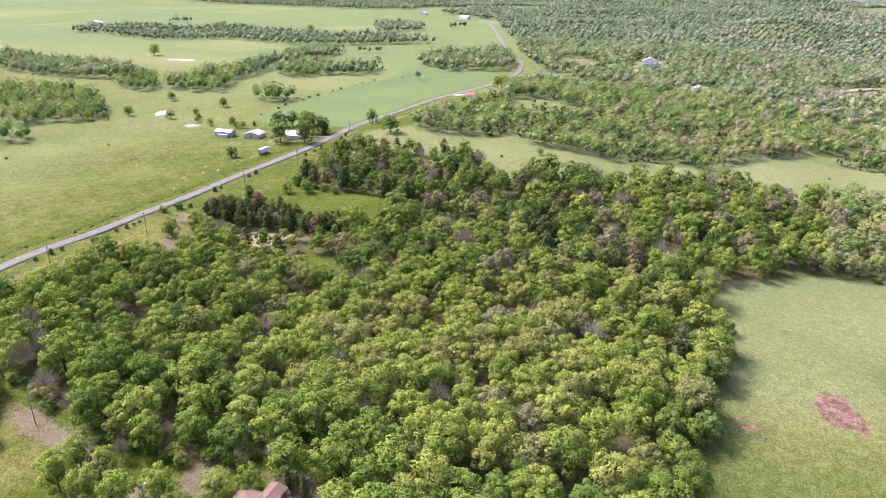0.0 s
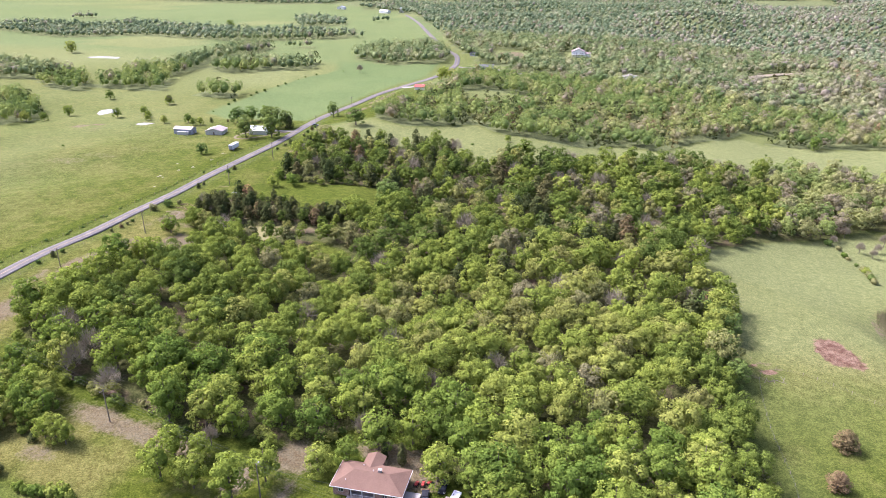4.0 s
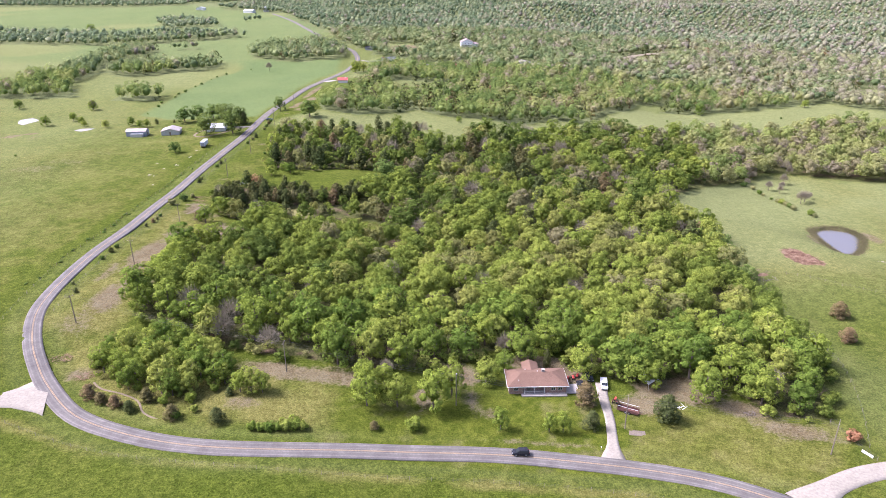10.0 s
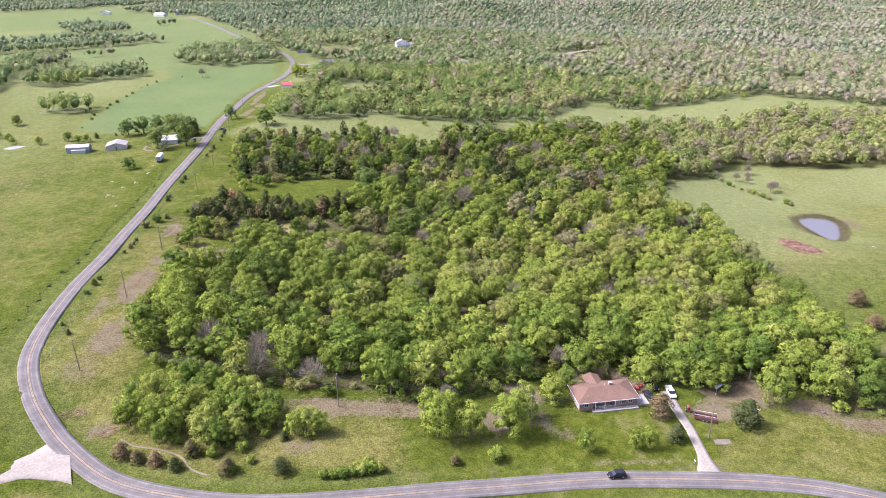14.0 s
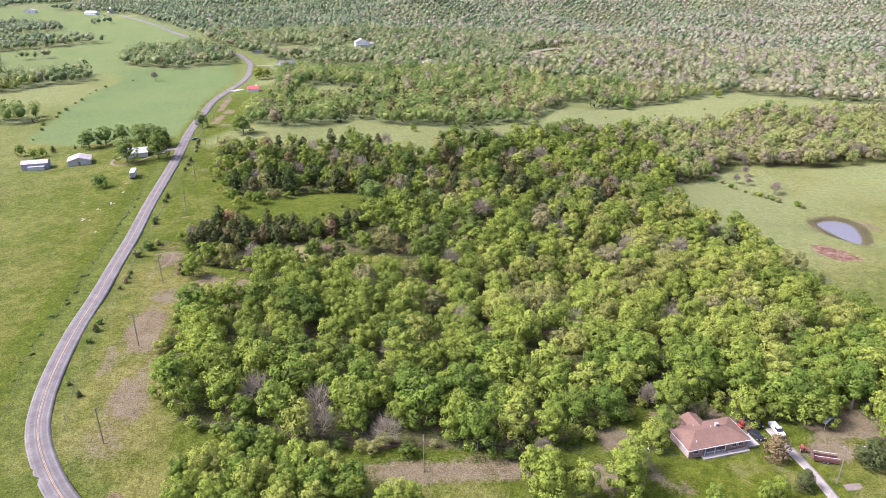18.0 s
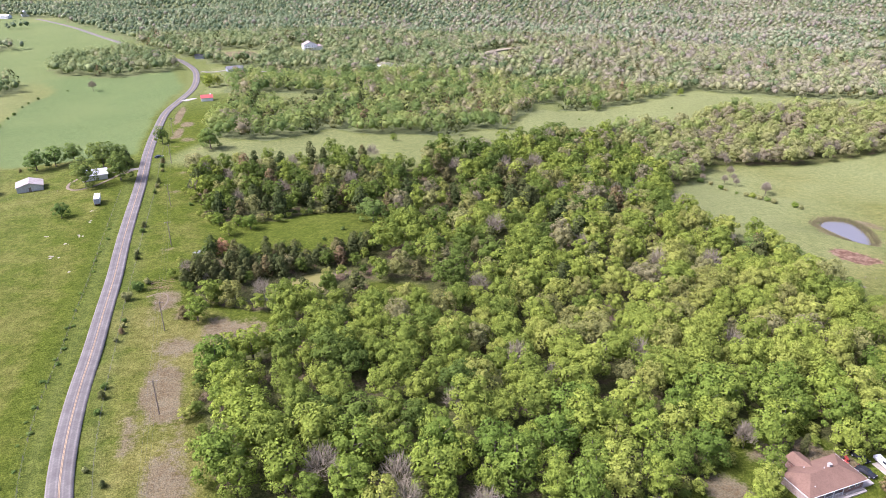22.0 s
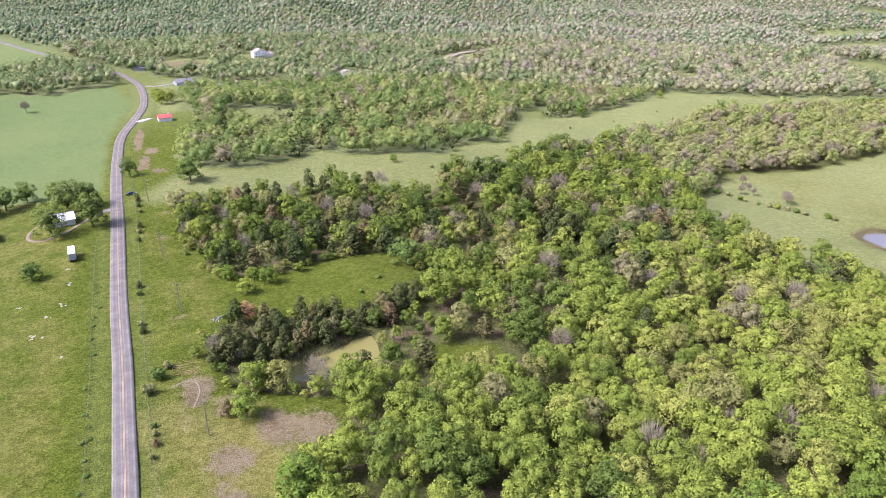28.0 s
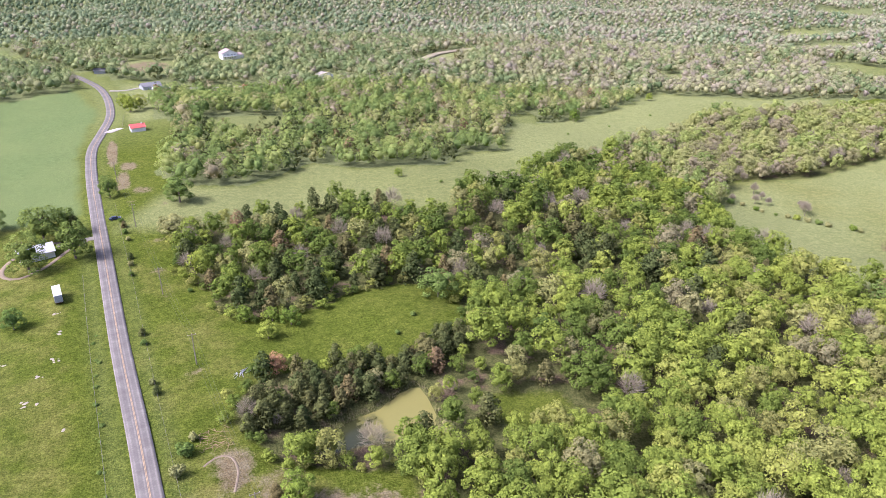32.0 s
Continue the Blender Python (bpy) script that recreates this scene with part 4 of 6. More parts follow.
TWIG = speckled("grey_twigs", (0.19, 0.163, 0.11), (0.31, 0.27, 0.19), 3.0, 0.95)
forest("leafless_trees", bare_rows, BARE_MID, TWIG, "grey leafless trees scattered through the wood")


def crown_mesh(name, shape, mat):
    me = mesh_of(name, shape[0], shape[1], mat)
    if shape[2] is not None:
        facing(me, shape[2])
    return me


OAK_CROWNS = [crown_mesh("crown", s, LEAF_TREE) for s in OAK_FINE]
CEDAR_CROWNS = [crown_mesh("crown", s, NEEDLE_TREE) for s in CEDAR_FINE]
OAK_TRUNK, CEDAR_TRUNK = trunk_mesh("trunk", 10, 3.6), trunk_mesh("trunk", 10, 1.0, 0)


def tree(name, x, y, h, wide, label, category="tree", group="", shape=0, kind="oak", sink=0.0):
    """A standing tree: trunk and crown under one base."""
    base = tagged(new(name), label, category, group)
    base.matrix_world = Matrix.Translation((x, y, float(surface(np.array([x]), np.array([y]))[0]) - sink)) @ Matrix.Rotation(x * 1.7 + y, 4, "Z") @ Matrix.Diagonal((h / 10 * wide, h / 10 * wide, h / 10, 1))
    new("trunk", OAK_TRUNK if kind == "oak" else CEDAR_TRUNK).parent = base
    crowns = OAK_CROWNS if kind == "oak" else CEDAR_CROWNS
    new("crown", crowns[shape % len(crowns)]).parent = base
    return base


for k, s in enumerate(spots[near][:290]):
    tree("oak_tree", s[0], s[1], s[3], s[4], "leafy spring-green oak at the edge of the wood", "tree", "trees of the wood edge", k)
rest = spots[near][290:]
if len(rest):
    forest("woodland", rest, OAK_FINE, LEAF_WOOD, "dense spring-green oak and hickory woodland")

# woods beyond the meadow, belts on the farmland
x, y = scatter(-800, 190, 700, 860, 8.8)
dist = np.hypot(x + 80, y)
keep = inside(x, y, FAR_WOOD)
for g in GLADES:
    keep &= ~inside(x, y, g)
for b in BELTS:
    keep |= inside(x, y, b)
keep &= (dist < 860) & (np.abs(np.arctan2(x + 80, y + 60)) < radians(64))
x, y = x[keep], y[keep]
belt = np.zeros(len(x), bool)
for b in BELTS:
    belt |= inside(x, y, b)
brown = np.where(belt, -0.05, 0) + np.clip(fbm(x, y, 120, 31) - 0.4, 0, 1) * 0.9 * ((x > 0) & (y < 800)) + 0.04 + np.clip((x + 60) / 1400, 0, 0.2) + np.exp(-(((x - 250) / 190) ** 2 + ((y - 540) / 90) ** 2)) * 0.15 + np.exp(-(((x + 20) / 90) ** 2 + ((y - 430) / 40) ** 2)) * 0.2
tint = tints_at(x, y, 0.26, 0.14, np.clip(0.1 + 0.6 * brown + 0.35 * np.clip((x - 40) / 250, 0, 1), 0, 0.75))
far_cedar = rng.uniform(0, 1, len(x)) < np.where((y < 470) & (x < 190) & (x > -130), 0.28, 0.06) * (0.2 + 1.5 * fbm(x, y, 40, 41))
spots = rows_for(x, y, 8.5, 14.0, (0.9, 1.3), tint)
spots[:, 3] *= np.where(belt, 1.1, 1.0)
spots[:, 4] *= np.where(belt, 0.85, 1.0)
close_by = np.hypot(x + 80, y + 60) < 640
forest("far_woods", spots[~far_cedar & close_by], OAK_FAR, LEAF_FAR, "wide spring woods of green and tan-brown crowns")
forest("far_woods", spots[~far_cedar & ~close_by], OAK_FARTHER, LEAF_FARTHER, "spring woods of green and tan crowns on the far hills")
forest("far_cedars", spots[far_cedar], CEDAR_FAR, NEEDLE_WOOD, "dark cedars dotted through the far woods")

x, y = scatter(-1700, 120, 1900, 1960, 10.8)
dist, turn = np.hypot(x + 80, y), np.abs(np.arctan2(x + 80, y + 60))
keep = inside(x, y, FAR_WOOD)
for g in GLADES:
    keep &= ~inside(x, y, g)
for b in BELTS:
    keep |= inside(x, y, b)
keep &= (dist >= 855) & (dist < 1950) & (turn < radians(61)) & ((dist < 1330) | (fbm(x, y, 420, 51) < 0.74))
x, y = x[keep], y[keep]
spots = rows_for(x, y, 8.5, 14.0, (0.9, 1.25), tints_at(x, y, 0.25, 0.15, np.clip(0.06 + np.clip((x - 50) / 500, 0, 0.5) + 1.2 * np.clip(fbm(x, y, 200, 33) - 0.5, 0, 1), 0, 0.9)))
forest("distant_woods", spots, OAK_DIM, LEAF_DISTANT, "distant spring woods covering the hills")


def roof_material():
    m, nt, b = material("haze_tinted_canopy", 0.95)
    # HAZY_OAKS brings painted haze into the canopy colour
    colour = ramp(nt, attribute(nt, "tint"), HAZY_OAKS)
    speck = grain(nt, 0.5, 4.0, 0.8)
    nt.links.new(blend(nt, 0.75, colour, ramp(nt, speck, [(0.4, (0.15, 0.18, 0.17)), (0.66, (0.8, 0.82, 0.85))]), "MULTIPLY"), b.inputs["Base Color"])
    bump(nt, b, speck, 1.0, 2.5)
    return m


ROOF = roof_material()
# the woods towards the horizon: a closed roof of crowns
ang = np.linspace(radians(-70), radians(70), 520)
rad = 1930 * np.exp(np.linspace(0, 0.8, 90))
aa, rr = np.meshgrid(ang, rad)
cx, cy = -80 + rr * np.sin(aa), rr * np.cos(aa)


def domes(x, y, pitch):
    """Height of a roof of tree crowns, 0 to 1, and a number for each crown."""
    iu, iv = np.floor(x / pitch), np.floor(y / pitch)
    best, pick = np.zeros(x.shape), np.zeros(x.shape)
    for du in (-1, 0, 1):
        for dv in (-1, 0, 1):
            a, b = iu + du, iv + dv
            r1, r2 = np.modf(np.abs(np.sin(a * 12.9898 + b * 78.233) * 43758.5453))[0], np.modf(np.abs(np.sin(a * 39.346 + b * 11.135) * 24634.6345))[0]
            d2 = ((x - (a + r1) * pitch) ** 2 + (y - (b + r2) * pitch) ** 2) / (pitch * 0.6) ** 2
            h = np.clip(1 - d2, 0, 1) ** 0.5 * (0.65 + 0.35 * r2)
            pick, best = np.where(h > best, r1, pick), np.maximum(best, h)
    return best, pick


dome, pick = domes(cx, cy, 15.0)
wooded = inside(cx, cy, FAR_WOOD) & ~inside(cx, cy, GLADES[9]) & ~inside(cx, cy, GLADES[6])
for b in BELTS:
    wooded |= inside(cx, cy, b)
wooded &= fbm(cx, cy, 420, 51) < 0.74
roof_z = land(cx, cy) + np.where(wooded, 1.0 + 10.0 * dome, -4.0)
m1, m2 = aa.shape
idx = np.arange(m1 * m2).reshape(m1, m2)
roof_quads = np.stack([idx[:-1, :-1], idx[:-1, 1:], idx[1:, 1:], idx[1:, :-1]], -1).reshape(-1, 4)
some = wooded.ravel()[roof_quads].any(1)
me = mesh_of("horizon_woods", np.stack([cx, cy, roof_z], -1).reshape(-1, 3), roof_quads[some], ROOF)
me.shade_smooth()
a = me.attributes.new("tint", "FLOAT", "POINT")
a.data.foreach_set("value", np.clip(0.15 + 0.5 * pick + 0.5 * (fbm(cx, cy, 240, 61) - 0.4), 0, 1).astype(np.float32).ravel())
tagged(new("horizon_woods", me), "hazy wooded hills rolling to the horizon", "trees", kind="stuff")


# ---- things: materials ----
SHINGLE = speckled("reddish_brown_shingles", (0.135, 0.082, 0.055), (0.2, 0.125, 0.088), 3.0, 0.9)
GREY_SHINGLE = speckled("grey_shingles", (0.13, 0.13, 0.135), (0.2, 0.195, 0.195), 4.0, 0.9)
RED_METAL = speckled("red_metal_roof", (0.36, 0.075, 0.065), (0.46, 0.12, 0.1), 2.0, 0.5)
TIN = speckled("weathered_tin", (0.36, 0.37, 0.38), (0.56, 0.56, 0.55), 1.5, 0.5, 0.3)
RUSTY_TIN = speckled("pale_rusty_tin", (0.27, 0.2, 0.165), (0.45, 0.43, 0.4), 1.2, 0.55, 0.2)
WHITE = speckled("white_paint", (0.68, 0.68, 0.66), (0.82, 0.82, 0.80), 2.0, 0.6)
GREY_BOARD = speckled("grey_boards", (0.24, 0.26, 0.29), (0.36, 0.38, 0.41), 2.5, 0.85)
CONCRETE = speckled("pale_concrete", (0.29, 0.265, 0.235), (0.4, 0.37, 0.335), 1.5, 0.9)
DARK_WOOD = speckled("weathered_wood", (0.13, 0.105, 0.085), (0.25, 0.21, 0.175), 5.0, 0.95)
RUST = speckled("rusted_red_steel", (0.1, 0.05, 0.042), (0.2, 0.1, 0.08), 5.0, 0.85, 0.2)
RED_PAINT = speckled("faded_red_paint", (0.34, 0.05, 0.04), (0.47, 0.09, 0.07), 4.0, 0.5)
BLACK = speckled("black_paint", (0.015, 0.016, 0.02), (0.035, 0.036, 0.042), 2.0, 0.25, relief=0.05)
CAR_WHITE = speckled("white_car_paint", (0.66, 0.67, 0.68), (0.78, 0.79, 0.8), 2.0, 0.3, relief=0.05)
BLUE = speckled("dark_blue_paint", (0.02, 0.03, 0.07), (0.045, 0.06, 0.13), 2.0, 0.3, relief=0.05)
RUBBER = speckled("tyre_rubber", (0.02, 0.02, 0.02), (0.045, 0.045, 0.045), 8.0, 0.9)
STEEL = speckled("dull_steel", (0.4, 0.4, 0.41), (0.58, 0.58, 0.58), 6.0, 0.45, 0.7)
STONE = speckled("pale_limestone", (0.25, 0.21, 0.165), (0.38, 0.335, 0.28), 2.0, 0.95, relief=0.8)
TARP = speckled("grey_canvas", (0.3, 0.31, 0.3), (0.44, 0.45, 0.43), 2.0, 0.9)
BLUE_TARP = speckled("blue_tarp", (0.08, 0.2, 0.38), (0.14, 0.3, 0.5), 2.0, 0.7)
BRUSH = speckled("dry_brush", (0.22, 0.135, 0.09), (0.36, 0.24, 0.165), 4.0, 0.95)


def glass_material():
    m, nt, b = material("window_glass", 0.08)
    b.inputs["Base Color"].default_value = (0.03, 0.035, 0.04, 1)
    b.inputs["Specular IOR Level"].default_value = 0.6
    return m


GLASS = glass_material()


def brick_material():
    m, nt, b = material("brown_brick", 0.9)
    t, c = nt.nodes.new("ShaderNodeTexBrick"), nt.nodes.new("ShaderNodeTexCoord")
    t.inputs["Scale"].default_value = 1.0
    t.inputs["Brick Width"].default_value, t.inputs["Row Height"].default_value, t.inputs["Mortar Size"].default_value = 0.24, 0.085, 0.012
    t.inputs["Color1"].default_value, t.inputs["Color2"].default_value, t.inputs["Mortar"].default_value = (0.33, 0.17, 0.125, 1), (0.24, 0.12, 0.09, 1), (0.45, 0.40, 0.35, 1)
    mp = nt.nodes.new("ShaderNodeMapping")
    mp.inputs["Rotation"].default_value = (radians(90), 0, 0)
    nt.links.new(c.outputs["Object"], mp.inputs["Vector"])
    nt.links.new(mp.outputs[0], t.inputs["Vector"])
    nt.links.new(blend(nt, 0.4, t.outputs["Color"], ramp(nt, grain(nt, 0.7), [(0.3, (0.6, 0.6, 0.6)), (0.7, (1.2, 1.2, 1.2))]), "MULTIPLY"), b.inputs["Base Color"])
    bump(nt, b, t.outputs["Fac"], -0.3, 0.01)
    return m


BRICK = brick_material()


def spot(name, x, y, turn, label, category, group="", lift=0.0):
    """The base of a thing, standing on the ground."""
    base = tagged(new(name), label, category, group)
    z = float(surface(np.array([float(x)]), np.array([float(y)]))[0])
    base.matrix_world = pose(x, y, z + lift, 0, 0, turn)
    return base


def hip(x0, y0, x1, y1, z, rise, inset, over=0.25, thick=0.16):
    """A hipped roof, ridge along x."""
    bm = bmesh.new()
    my = (y0 + y1) / 2
    top = [(x0, y0, z), (x1, y0, z), (x1, y1, z), (x0, y1, z), (x0 + inset, my, z + rise), (x1 - inset, my, z + rise)]
    v = [bm.verts.new(p) for p in top] + [bm.verts.new((p[0], p[1], z - thick)) for p in top[:4]]
    for f in ((0, 1, 5, 4), (1, 2, 5), (2, 3, 4, 5), (3, 0, 4), (0, 6, 7, 1), (1, 7, 8, 2), (2, 8, 9, 3), (3, 9, 6, 0), (9, 8, 7, 6)):
        bm.faces.new([v[i] for i in f])
    return bm


def gable(x0, y0, x1, y1, z, rise, thick=0.15):
    """A gabled roof, ridge along y."""
    mx = (x0 + x1) / 2
    return prism([(x0, z), (mx, z + rise), (x1, z), (x1, z - thick), (mx, z + rise - thick), (x0, z - thick)], y0, y1)


def window_on(parent, x, y, z, w, h, axis="y"):
    """A window proud of a wall that faces -y (or -x)."""
    d = 0.05
    if axis == "y":
        frame_bm = boxes((x - w / 2, y - d, z, x - w / 2 + 0.08, y + d, z + h), (x + w / 2 - 0.08, y - d, z, x + w / 2, y + d, z + h), (x - w / 2, y - d, z, x + w / 2, y + d, z + 0.08), (x - w / 2, y - d, z + h - 0.08, x + w / 2, y + d, z + h), (x - 0.03, y - d, z, x + 0.03, y + d, z + h))
        pane = boxes((x - w / 2 + 0.06, y - 0.02, z + 0.06, x + w / 2 - 0.06, y + 0.02, z + h - 0.06))
    else:
        frame_bm = boxes((y - d, x - w / 2, z, y + d, x - w / 2 + 0.08, z + h), (y - d, x + w / 2 - 0.08, z, y + d, x + w / 2, z + h), (y - d, x - w / 2, z, y + d, x + w / 2, z + 0.08), (y - d, x - w / 2, z + h - 0.08, y + d, x + w / 2, z + h))
        pane = boxes((y - 0.02, x - w / 2 + 0.06, z + 0.06, y + 0.02, x + w / 2 - 0.06, z + h - 0.06))
    w_ob = part("window", frame_bm, WHITE, parent, "white window frame")
    part("pane", pane, GLASS, w_ob, "dark glass pane")


# ---- the ranch house ----
house = spot("ranch_house", -9.7, 0.4, 4.5, "single-storey brown brick ranch house with a reddish shingle hip roof", "house")
part("wall", boxes((0.6, 1.15, -0.6, 4.6, 9.6, 2.62), (4.6, 2.6, -0.6, 11.2, 9.6, 2.62), (11.2, 1.15, -0.6, 17.5, 9.6, 2.62), (5.9, 9.6, -0.6, 9.9, 13.2, 2.62)), BRICK, house, "brown brick wall")
part("roof", hip(0, 0.6, 18.1, 10.2, 2.8, 1.85, 4.7), SHINGLE, house, "low reddish-brown shingle hip roof")
back = prism([(5.4, 2.78), (7.9, 3.8), (10.4, 2.78), (10.4, 2.62), (5.4, 2.62)], 7.0, 13.7)
part("rear_roof", back, SHINGLE, house, "rear wing roof")
part("gutter", boxes((-0.08, 0.5, 2.6, 18.18, 0.6, 2.8), (-0.08, 0.6, 2.6, 0.0, 10.2, 2.78), (18.1, 0.6, 2.6, 18.18, 10.2, 2.78), soft=0.02), WHITE, house, "white gutter")
part("chimney", boxes((10.7, 5.5, 3.0, 11.5, 6.2, 5.2), (10.62, 5.42, 5.2, 11.58, 6.28, 5.32)), CONCRETE, house, "pale chimney with a flat cap")
for px, py, pz in ((9.4, 5.8, 4.55), (6.1, 8.4, 3.5), (3.4, 2.6, 3.45)):
    part("roof_vent", tubes(((px, py, pz - 0.3), (px, py, pz + 0.35), 0.09)), WHITE, house, "white roof vent")
porch = part("porch", boxes((4.2, -0.3, -0.5, 17.6, 2.6, 0.15), (17.6, 1.0, -0.5, 21.4, 5.6, 0.1)), CONCRETE, house, "pale concrete porch and parking slab")
for px in (5.2, 8.0, 11.0):
    part("post", boxes((px - 0.08, 0.9, 0.1, px + 0.08, 1.06, 2.62)), WHITE, house, "white porch post")
part("railing", boxes((5.2, 0.94, 0.85, 11.0, 1.02, 0.93), *[(5.2 + 0.3 * k, 0.96, 0.15, 5.23 + 0.3 * k, 1.0, 0.87) for k in range(19)]), WHITE, house, "white porch railing")
for wx, wy in ((2.6, 1.15), (13.6, 1.15), (15.6, 1.15), (8.3, 2.6)):
    window_on(house, wx, wy, 1.05, 1.3, 1.1)
front_door = part("front_door", boxes((6.1, 2.53, 0.1, 7.1, 2.6, 2.15), soft=0.01), DARK_WOOD, house, "dark wooden front door")
part("door_handle", boxes((6.95, 2.45, 1.05, 7.0, 2.53, 1.15)), STEEL, front_door)
part("planter", boxes((11.4, 0.3, 0.1, 17.2, 0.75, 0.5), soft=0.03), CONCRETE, house, "low planter wall along the porch")


# ---- vehicles ----
def wheel(parent, x, y, r, w=0.22):
    tyre = part("wheel", tubes(((x, y - w / 2, r), (x, y + w / 2, r), r), sides=18), RUBBER, parent, "black tyre")
    part("rim", tubes(((x, y - w / 2 - 0.01, r), (x, y + w / 2 + 0.01, r), r * 0.58), sides=12), STEEL, tyre, "steel rim")


def bevelled(bm, by):
    bmesh.ops.bevel(bm, geom=bm.edges[:], offset=by, segments=2, affect="EDGES")
    return bm


def car(name, x, y, turn, paint, label, kind="suv", group=""):
    """A parked vehicle, its nose along +x."""
    c = spot(name, x, y, turn, label, "car" if kind != "pickup" else "pickup truck", group, 0.02 + (0.32 if kind == "suv" else 0.0))
    if kind == "pickup":
        ln, hood, cab0, cab1, top = 5.6, 1.12, -0.2, 1.35, 1.85
    elif kind == "suv":
        ln, hood, cab0, cab1, top = 4.4, 1.02, -2.0, 0.85, 1.66
    else:
        ln, hood, cab0, cab1, top = 4.6, 0.92, -1.5, 0.9, 1.45
    h = ln / 2
    if kind == "pickup":
        lower = bmesh.new()
        box(lower, -h, -0.95, 0.42, -0.25, -0.86, 1.15), box(lower, -h, 0.86, 0.42, -0.25, 0.95, 1.15), box(lower, -h, -0.95, 0.42, -h + 0.1, 0.95, 1.15), box(lower, -h, -0.95, 0.42, -0.25, 0.95, 0.66)
        part("bed", lower, paint, c, "open load bed")
        body = bevelled(prism([(-0.3, 0.4), (h, 0.4), (h + 0.02, 0.8), (h - 0.15, 1.08), (1.4, hood), (-0.3, hood)], -0.95, 0.95), 0.07)
    else:
        body = bevelled(prism([(-h, 0.4), (h, 0.4), (h + 0.03, 0.75), (h - 0.3, hood - 0.12), (1.1, hood), (-h + 0.05, hood + 0.02), (-h - 0.02, 0.8)], -0.92, 0.92), 0.08)
    part("body", body, paint, c)
    part("cabin", bevelled(prism([(cab0, hood - 0.05), (cab1 + 0.35, hood - 0.05), (cab1 - 0.35, top - 0.12), (cab0 + 0.3, top - 0.12)], -0.8, 0.8), 0.06), GLASS, c, "dark glass cabin")
    part("roof", boxes((cab0 + 0.25, -0.74, top - 0.16, cab1 - 0.35, 0.74, top), soft=0.05), paint, c)
    for wx in (-h + 0.9, h - 0.95):
        for wy in (-0.83, 0.83):
            wheel(c, wx, wy, 0.36)
    for wy in (-0.65, 0.65):
        part("headlight", boxes((h - 0.12, wy - 0.2, 0.72, h + 0.05, wy + 0.2, 0.9), soft=0.03), STEEL, c, "clear headlight")
        part("tail_light", boxes((-h - 0.04, wy - 0.12, 0.75, -h + 0.06, wy + 0.12, 1.0), soft=0.03), RED_PAINT, c, "red tail light")
    part("bumper", boxes((h - 0.05, -0.85, 0.38, h + 0.1, 0.85, 0.6), soft=0.04), BLACK, c)
    part("bumper", boxes((-h - 0.1, -0.85, 0.38, -h + 0.05, 0.85, 0.6), soft=0.04), BLACK, c)
    return c


car("suv", -7, -25.4, 183, BLACK, "black sport utility vehicle on the asphalt road")
car("pickup_truck", 19.4, 7.6, 265, CAR_WHITE, "white pickup truck with an open bed at the driveway end", "pickup")
car("sedan", 12.6, 6.6, 285, BLACK, "dark sedan parked on the slab beside the house", "sedan")
car("sedan", 15.6, 11.4, 275, BLACK, "dark sedan parked under the tree", "sedan")
car("sedan", -171.2, 312.5, 4, BLUE, "dark blue car parked on the road edge", "sedan")
car("sedan", 53.5, 14.0, 20, BLUE, "dark blue car parked under the trees", "sedan")


def atv(x, y, turn):
    a = spot("utility_quad", x, y, turn, "red four-wheeled utility quad parked beside the house", "quad bike", "quads beside the house")
    part("body", boxes((-0.8, -0.35, 0.45, 0.8, 0.35, 0.85), (-0.3, -0.25, 0.85, 0.5, 0.25, 1.05), soft=0.08), RED_PAINT, a)
    part("handlebar", tubes(((0.45, -0.4, 1.15), (0.45, 0.4, 1.15), 0.03), ((0.45, 0, 0.8), (0.45, 0, 1.15), 0.04)), BLACK, a)
    for wx in (-0.55, 0.55):
        for wy in (-0.42, 0.42):
            wheel(a, wx, wy, 0.28, 0.2)


for row in ((9.0, 10.5, 80), (10.6, 10.9, 95), (12.0, 12.0, 70)):
    atv(*row)

wagon = spot("livestock_trailer", 24.3, -5.0, -24, "rusty red livestock trailer with an open slatted top", "trailer")
part("frame", boxes((-2.9, -1.0, 0.45, 2.9, 1.0, 0.6), (2.9, -0.06, 0.45, 4.2, 0.06, 0.58)), RUST, wagon)
for sy in (-1.0, 0.95):
    side_panel = part("side_panel", boxes((-2.9, sy, 0.6, 2.9, sy + 0.05, 1.35)), RUST, wagon)
    for k in range(8):
        part("slat", boxes((-2.9 + 0.8 * k, sy, 1.35, -2.8 + 0.8 * k, sy + 0.05, 1.95)), RUST, side_panel)
    part("rail", boxes((-2.9, sy, 1.92, 2.9, sy + 0.06, 2.0)), WHITE, side_panel, "pale top rail")
part("end_panel", boxes((-2.95, -1.0, 0.6, -2.9, 1.0, 1.9)), RUST, wagon)
for wx in (-0.55, 0.45):
    for wy in (-1.08, 1.08):
        wheel(wagon, wx, wy, 0.38)
tractor = spot("garden_tractor", 21.3, -0.6, 70, "small rusty red tractor standing on bare ground", "tractor")
part("engine", boxes((-0.1, -0.28, 0.6, 1.3, 0.28, 1.15), soft=0.06), RED_PAINT, tractor)
part("seat", boxes((-0.8, -0.25, 0.9, -0.4, 0.25, 1.0), (-0.85, -0.25, 0.9, -0.78, 0.25, 1.3), soft=0.03), BLACK, tractor)
part("fender", boxes((-1.0, -0.75, 0.9, 0.0, -0.45, 0.98), (-1.0, 0.45, 0.9, 0.0, 0.75, 0.98), soft=0.03), RED_PAINT, tractor)
